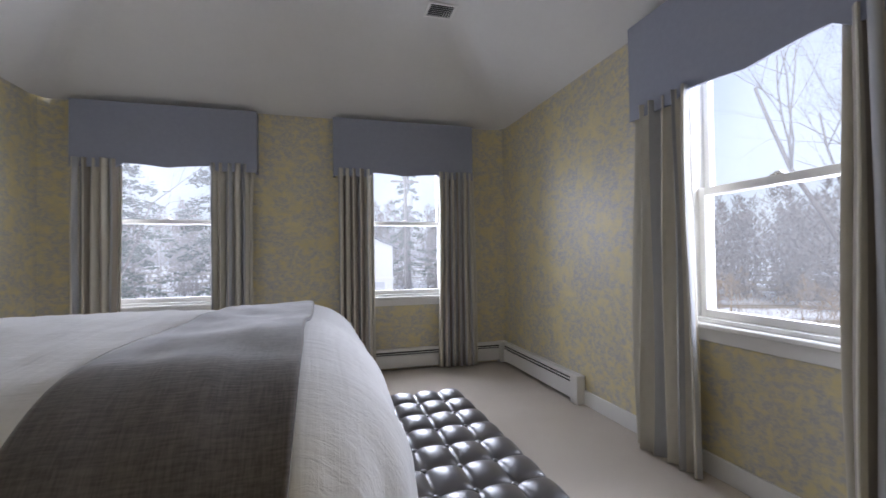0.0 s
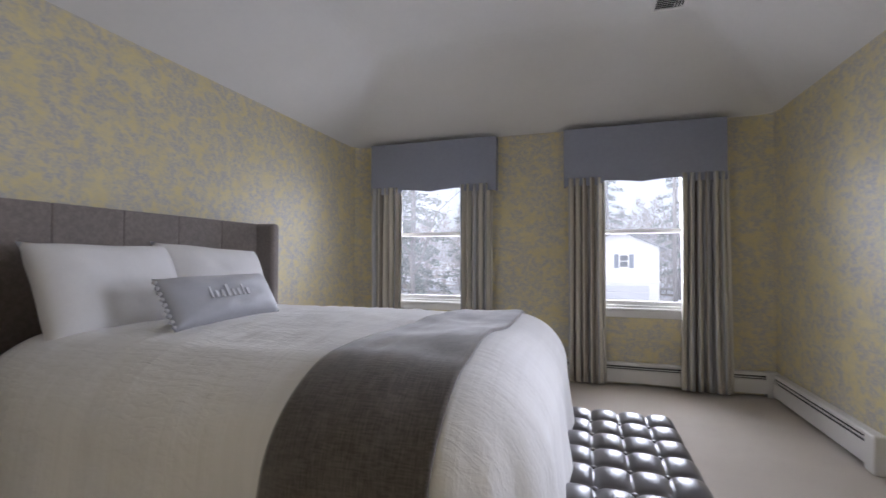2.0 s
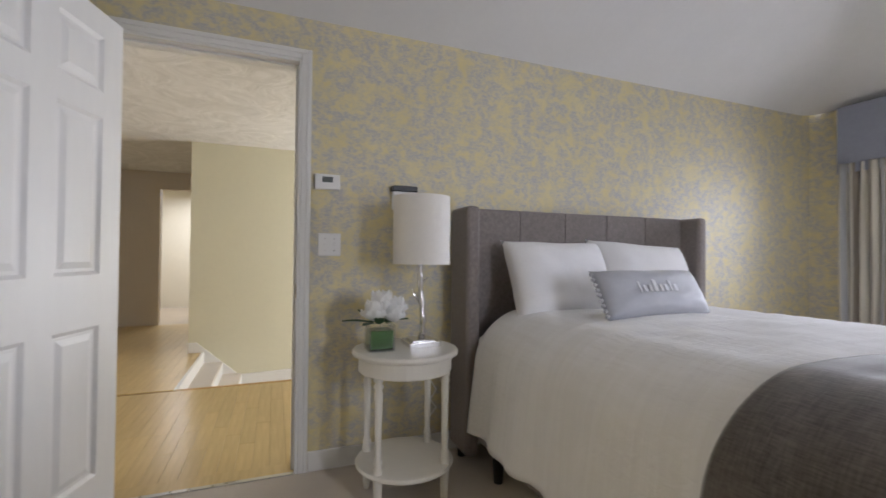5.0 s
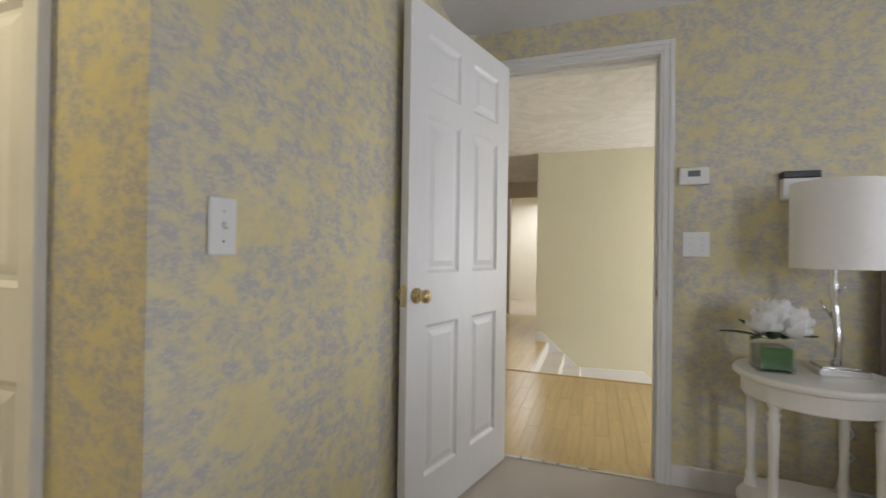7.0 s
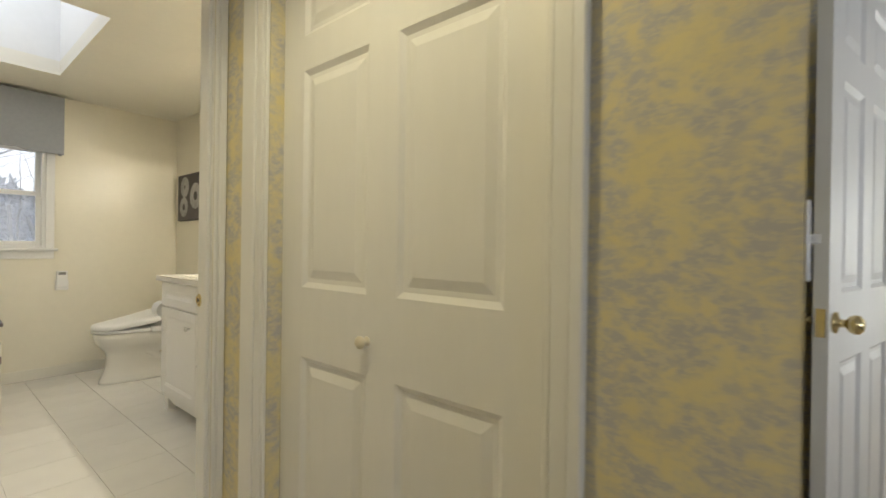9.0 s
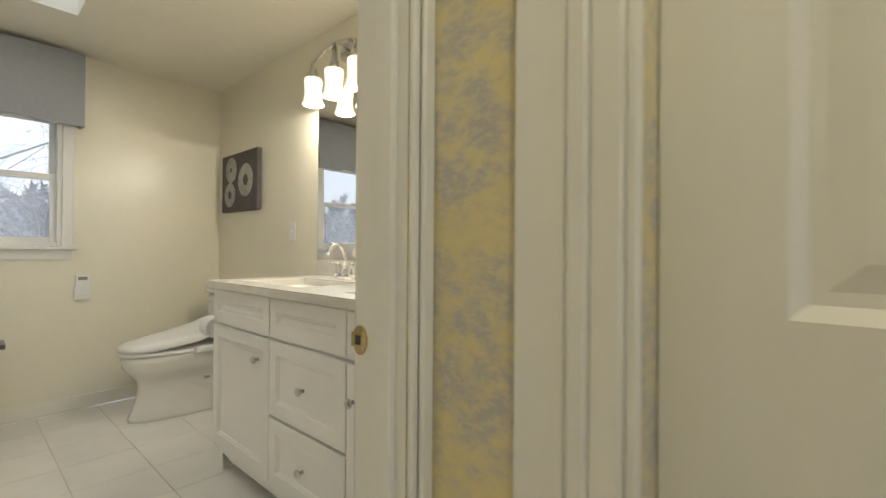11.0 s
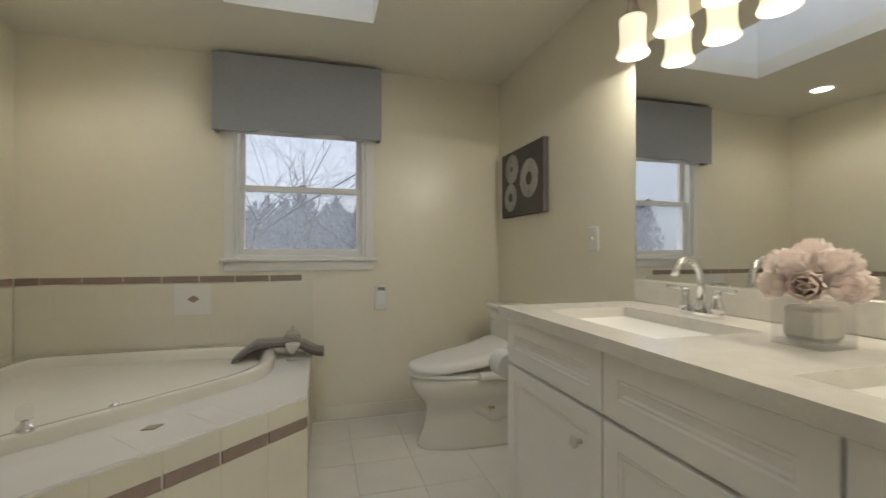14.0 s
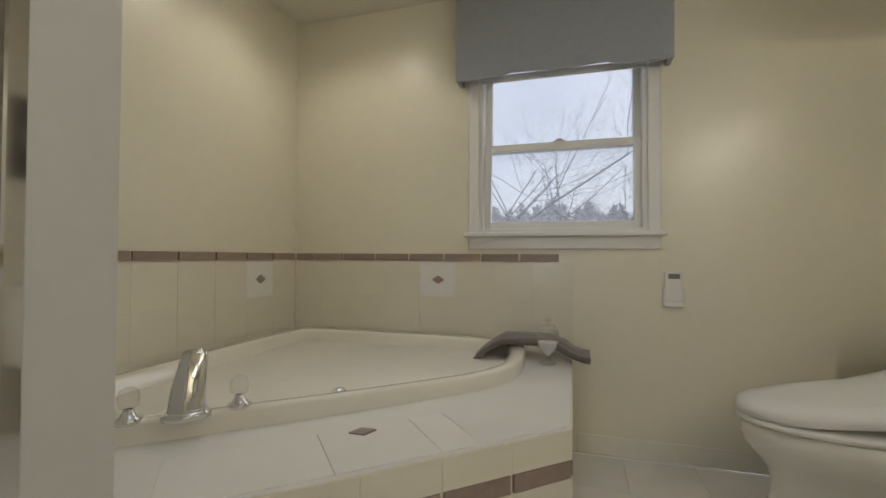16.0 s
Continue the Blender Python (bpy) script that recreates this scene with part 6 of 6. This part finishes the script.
def pine(x, y, height, seed):
    """A conifer: straight trunk and drooping whorls of needle clumps with gaps."""
    rnd = random.Random(seed)
    t = thing("pine_tree", "tall dark green pine with ragged drooping boughs", "tree", at=(x, y, GZ - 0.2), group="pines")
    part("trunk", tube(bm_new(), [(0, 0, 0), (0.05, 0, height * 0.5), (0, 0, height)], [height * 0.014, height * 0.009, 0.02], 7), BARK, t, smooth=True)
    boughs = []
    for i in range(46):
        h = 0.16 + 0.82 * (i / 46)
        a = i * 2.4 + rnd.uniform(-0.5, 0.5)
        boughs.append((h, a, (1 - h) ** 0.8 * height * 0.22 * rnd.uniform(0.6, 1.15)))

    def spot_fn(r):
        h, a, ln = boughs[r.randrange(len(boughs))]
        q = r.random() ** 0.7
        return (math.cos(a) * ln * q + r.gauss(0, 0.12), math.sin(a) * ln * q + r.gauss(0, 0.12), height * h - ln * 0.28 * q + r.gauss(0, 0.12)), 1.0
    me = tri_cloud(rnd, 5200, spot_fn, 0.11)
    me.materials.append(NEEDLE)
    ob = new("crown", me)
    ob.parent = t
    return t


for k, (x, y, h) in enumerate(((-7.0, 24.0, 15), (-3.6, 27.5, 17), (-10.5, 30.0, 17), (-0.5, 47.0, 19), (11.6, 49.0, 18), (14.5, 41.0, 17), (-15.0, 27.0, 16), (5.0, 54.0, 20))):
    pine(x, y, h, 40 + k)


def woods(name, a0, a1, r0, r1, trees, htop, mat, seed, label, per=420, size=0.20, broad=0.16):
    """A far belt of winter woods, uncountable: crowns of many small twigs."""
    rnd = random.Random(seed)
    spots = []
    for _ in range(trees):
        a, r = radians(rnd.uniform(a0, a1)), rnd.uniform(r0, r1)
        spots.append((r * math.sin(a), r * math.cos(a), rnd.uniform(0.72, 1.0) * htop, rnd.uniform(1.6, 2.8)))

    def spot_fn(r):
        x, y, h, w = spots[r.randrange(len(spots))]
        q = r.random()
        rad = w * math.sin(math.pi * min(0.98, 0.18 + 0.8 * q)) * math.sqrt(r.random())
        a = r.uniform(0, 6.283)
        return (x + rad * math.cos(a), y + rad * math.sin(a), GZ + h * q), 1.0
    verts, faces = [], []
    for x, y, h, w in spots:
        k = len(verts)
        dx = rnd.uniform(-0.6, 0.6)
        verts += [(x - 0.09, y, GZ - 0.3), (x + 0.09, y, GZ - 0.3), (x + dx, y, GZ + h * 0.95)]
        faces.append((k, k + 1, k + 2))
    for _ in range(trees * per):
        c, q = spot_fn(rnd)
        k = len(verts)
        a, ln = rnd.uniform(0, 6.283), size * rnd.uniform(1.5, 5.0)
        tilt = Vector((math.cos(a) * 0.75, math.sin(a) * 0.75, rnd.uniform(0.2, 1.0))) * ln
        b = Vector((-math.sin(a), math.cos(a), 0.0)) * size * broad
        c = Vector(c)
        verts += [tuple(c - b), tuple(c + b), tuple(c + tilt)]
        faces.append((k, k + 1, k + 2))
    me = bpy.data.meshes.new("twigs")
    me.from_pydata(verts, [], faces)
    me.materials.append(mat)
    return tagged(new(name, me), label, "woods", kind="stuff")


woods("far_woods", 40, 110, 42, 60, 150, 10, TWIGM, 1, "grey-brown far belt of leafless winter woods", 600, 0.20, 0.28)
woods("far_woods_south", 140, 230, 50, 66, 190, 10.4, HAZEW, 2, "far belt of winter woods, greyed by painted-in haze", 420, 0.22, 0.9)
woods("far_woods_north", -50, 38, 50, 66, 150, 11, TWIGM, 3, "grey-brown far belt of leafless winter woods", 600, 0.20, 0.28)
woods("tan_thicket", 48, 100, 26, 36, 40, 3.2, TANL, 4, "tan thicket of dry leaves at the woods' edge", 320, 0.10)
woods("shrub_belt", -40, -4, 24, 32, 26, 2.2, TWIGM, 5, "low grey winter shrubs along the lawn", 300, 0.1)

# house across the road
SIDING = plain("white_siding", (0.78, 0.79, 0.80), 0.6, vary=0.03, scale=3)
ROOFM = plain("grey_shingles", (0.20, 0.20, 0.21), 0.9, vary=0.15, scale=6)
SHUT = plain("blue_grey_shutter", (0.10, 0.13, 0.18), 0.6)
GLD = plain("dark_pane", (0.05, 0.06, 0.07), 0.1)
hs = thing("house", "white clapboard gabled house with a garage and shuttered window", "house", at=(5.45, 36.0, GZ), rz=4)
bm = bm_new()
prism(bm, [(-3.2, 0), (2.3, 0), (2.3, 5.0), (-0.45, 6.2), (-3.2, 5.0)], "y", 0.0, 9.0)
part("wall", bm, SIDING, hs)
bm = bm_new()
for k in range(20):
    box(bm, -3.2, 2.3, -0.025, 0.0, 0.1 + k * 0.225, 0.1 + k * 0.225 + 0.19)
part("clapboard", bm, SIDING, hs)
bm = bm_new()
prism(bm, [(-3.7, 4.80), (-0.45, 6.22), (-0.45, 6.38), (-3.7, 4.96)], "y", -0.35, 9.3)
prism(bm, [(2.8, 4.80), (-0.45, 6.22), (-0.45, 6.38), (2.8, 4.96)], "y", -0.35, 9.3)
part("roof", bm, ROOFM, hs)
win = part("window", box(bm_new(), -0.50, 0.20, -0.07, -0.026, 3.45, 4.45), TRIM, hs)
boxed("pane", (-0.43, 0.13, -0.085, -0.07, 3.52, 3.92), GLD, win, bevel=0)
boxed("pane", (-0.43, 0.13, -0.085, -0.07, 3.98, 4.38), GLD, win, bevel=0)
for x0 in (-0.84, 0.22):
    boxed("shutter", (x0, x0 + 0.32, -0.075, -0.026, 3.43, 4.47), SHUT, hs, bevel=0.01)
bm = bm_new()
for r in range(4):
    box(bm, -1.9, 1.6, -0.07, -0.026, 0.05 + r * 0.53, 0.05 + r * 0.53 + 0.5, bevel=0.02)
part("garage_door", bm, plain("pale_grey_door", (0.55, 0.57, 0.60), 0.5), hs)
boxed("belt_trim", (-3.25, 2.35, -0.10, 0.0, 2.30, 2.48), TRIM, hs, bevel=0.01)
pole = thing("utility_pole", "weathered wooden utility pole with a crossarm", "pole", at=(8.4, 34.0, GZ))
part("post", tube(bm_new(), [(0, 0, -0.2), (0, 0, 11)], [0.16, 0.12], 10), BARK, pole, smooth=True)
boxed("crossarm", (-1.1, 1.1, -0.06, 0.06, 9.9, 10.05), BARK, pole, bevel=0.01)
part("transformer", lathe(bm_new(), [(0.22, 8.1), (0.24, 8.2), (0.24, 9.0), (0.2, 9.1)], 0.38, 0, 14), plain("grey_steel", (0.4, 0.41, 0.42), 0.5), pole)

# ---- pieces: planks and tiles ----
CUBES = {}


def piece(name, parent, mat, cx, cy, cz, sx, sy, sz, rz=0.0, bev=0.0006):
    """One plank or tile, a bevelled slab of its own; alike sizes share their mesh."""
    key = (mat.name, round(sx, 3), round(sy, 3), round(sz, 3))
    if key not in CUBES:
        bm = bm_new()
        box(bm, -sx / 2, sx / 2, -sy / 2, sy / 2, -sz / 2, sz / 2)
        bmesh.ops.bevel(bm, geom=[e for e in bm.edges if all(v.co.z > 0 for v in e.verts)], offset=bev, segments=1, affect="EDGES")
        me = bpy.data.meshes.new(name)
        bmesh.ops.recalc_face_normals(bm, faces=bm.faces)
        bm.to_mesh(me)
        bm.free()
        me.materials.append(mat)
        CUBES[key] = me
    ob = new(name, CUBES[key])
    ob.parent = parent
    ob.matrix_basis = pose(cx, cy, cz, 0, 0, rz)
    return ob


def upright(name, parent, mat, cx, cy, cz, w, h, t, rz):
    """A tile on a wall: width along the wall, height, thickness; rz turns its face."""
    ob = piece(name, parent, mat, 0, 0, 0, w, h, t, bev=0.0003)
    ob.matrix_basis = pose(cx, cy, cz, 0, 0, rz) @ pose(0, 0, 0, 90, 0, 0)
    return ob


rk = random.Random(31)
for flo, x0, x1, y0, y1 in ((hall_floor, -1.65, -0.12, -0.65, 1.9), (hall_floor2, -5.3, -1.70, -1.75, -0.08)):
    y = y0
    while y < y1 - 0.05:
        x = x0
        cuts = [x0]
        while x < x1 - 0.02:
            x = min(x1, x + rk.choice((0.45, 0.6, 0.75, 0.9)))
            if x1 - x < 0.2:
                x = x1
            cuts.append(round(x, 2) if x < x1 else x1)
        for a, b in zip(cuts, cuts[1:]):
            piece("plank", flo, FW, (a + b) / 2, y + 0.0405, -0.0055, b - a - 0.001, 0.080, 0.012, bev=0.001)
        y += 0.081
for ob, y0, y1 in ((hall_floor, -1.75, -0.66),):
    y = y0
    while y < y1 - 0.05:
        piece("plank", ob, FW, -0.885, y + 0.0405, -0.0055, 1.529, 0.080, 0.012, bev=0.001)
        y += 0.081

bf = bpy.data.objects["floor_bathroom"]
TS = 0.303
for i in range(10):
    for j in range(11):
        x, y = 0.85 - 0.2 + TS * i, BY0 + 0.03 + TS * j
        xa, xb = max(BX0 + 0.001, x), min(BX1 - 0.001, x + TS)
        ya, yb = max(BY0 + 0.001, y), min(-1.75, y + TS)
        if xb - xa < 0.03 or yb - ya < 0.03 or (xa > 2.85 and ya < -3.4):
            continue
        piece("tile", bf, TILEF, (xa + xb) / 2, (ya + yb) / 2, -0.003, xb - xa - 0.0022, yb - ya - 0.0022, 0.006, bev=0.0006)
piece("tile", bf, TILEF, 0.815, -4.97, -0.003, 0.055, 0.02, 0.006, bev=0.001)

ws, we = bpy.data.objects["wall_bath_south"], bpy.data.objects["wall_bath_east"]
pitch = 0.1985
for k in range(8):
    xa = 2.075 + pitch * k
    xb = min(BX1 - 0.008, xa + pitch)
    w = xb - xa - 0.0004
    for zc, h in ((0.626, 0.1868), (0.813, 0.1868)):
        mat = TILED if (k == 3 and zc > 0.7) else TILEW
        upright("tile", ws, mat, (xa + xb) / 2, BY0 + 0.004, zc, w, h, 0.008, 180)
    xa2, xb2 = max(2.142, xa + 0.065), min(BX1 - 0.008, xa + 0.065 + pitch)
    if xb2 - xa2 > 0.03:
        upright("border_tile", ws, BROWN, (xa2 + xb2) / 2, BY0 + 0.005, 0.932, xb2 - xa2 - 0.009, 0.036, 0.010, 180)
for k in range(8):
    ya = BY0 + 0.012 + pitch * k
    w = pitch - 0.0004
    for zc, h in ((0.626, 0.1868), (0.813, 0.1868)):
        upright("tile", we, TILED if (k == 1 and zc > 0.7) else TILEW, BX1 - 0.004, ya + pitch / 2, zc, w, h, 0.008, -90)
    upright("border_tile", we, BROWN, BX1 - 0.005, ya + pitch / 2, 0.932, pitch - 0.009, 0.036, 0.010, -90)


def diamond(parent, m):
    bm = bm_new()
    prism(bm, [(0.034, 0), (0, 0.023), (-0.034, 0), (0, -0.023)], "z", 0, 0.004)
    ob = part("diamond_tile", bm, BROWN, parent, "small mauve-brown diamond inset")
    ob.matrix_basis = m
    return ob


diamond(ws, pose(2.765, BY0 + 0.008, 0.813, 0, 0, 180) @ pose(0, 0, 0, 90, 0, 0))
diamond(we, pose(BX1 - 0.008, BY0 + 0.012 + pitch * 1.5, 0.813, 0, 0, -90) @ pose(0, 0, 0, 90, 0, 0))


def apron(p0, p1, turn):
    """Tiles down one face of the tub deck, with the brown border course."""
    dx, dy = p1[0] - p0[0], p1[1] - p0[1]
    ln = math.hypot(dx, dy)
    n = max(1, round(ln / 0.2))
    for k in range(n):
        t = (k + 0.5) / n
        x, y = p0[0] + dx * t, p0[1] + dy * t
        for zc, h, mat, th_ in ((0.4535, 0.075, TILEW, 0.008), (0.393, 0.044, BROWN, 0.010), (0.185, 0.368, TILEW, 0.008)):
            upright("border_tile" if mat == BROWN else "tile", tub, mat, x, y, zc, ln / n - (0.011 if mat == BROWN else 0.0006), h, th_, turn)


a45 = math.degrees(math.atan2(-3.333 + 3.95, 2.775 - 2.09))
apron((2.088, BY0 + 0.014), (2.088, -3.952), -90)
apron((2.087, -3.947), (2.773, -3.330), a45 + 180)
ca_, sa_ = math.cos(radians(a45)), math.sin(radians(a45))
for k, (s0, s1) in enumerate(((0.0, 0.26), (0.26, 0.36), (0.36, 0.60), (0.60, 0.92))):
    m = (s0 + s1) / 2
    off = 0.118
    piece("deck_tile", tub, TILED, 2.09 + ca_ * m + sa_ * off, -3.95 + sa_ * m - ca_ * off, DZ + 0.002, s1 - s0 - 0.0012, 0.215, 0.006, a45, bev=0.0006)
diamond(tub, pose(2.585, -3.76, DZ + 0.005, 0, 0, a45 - 8))
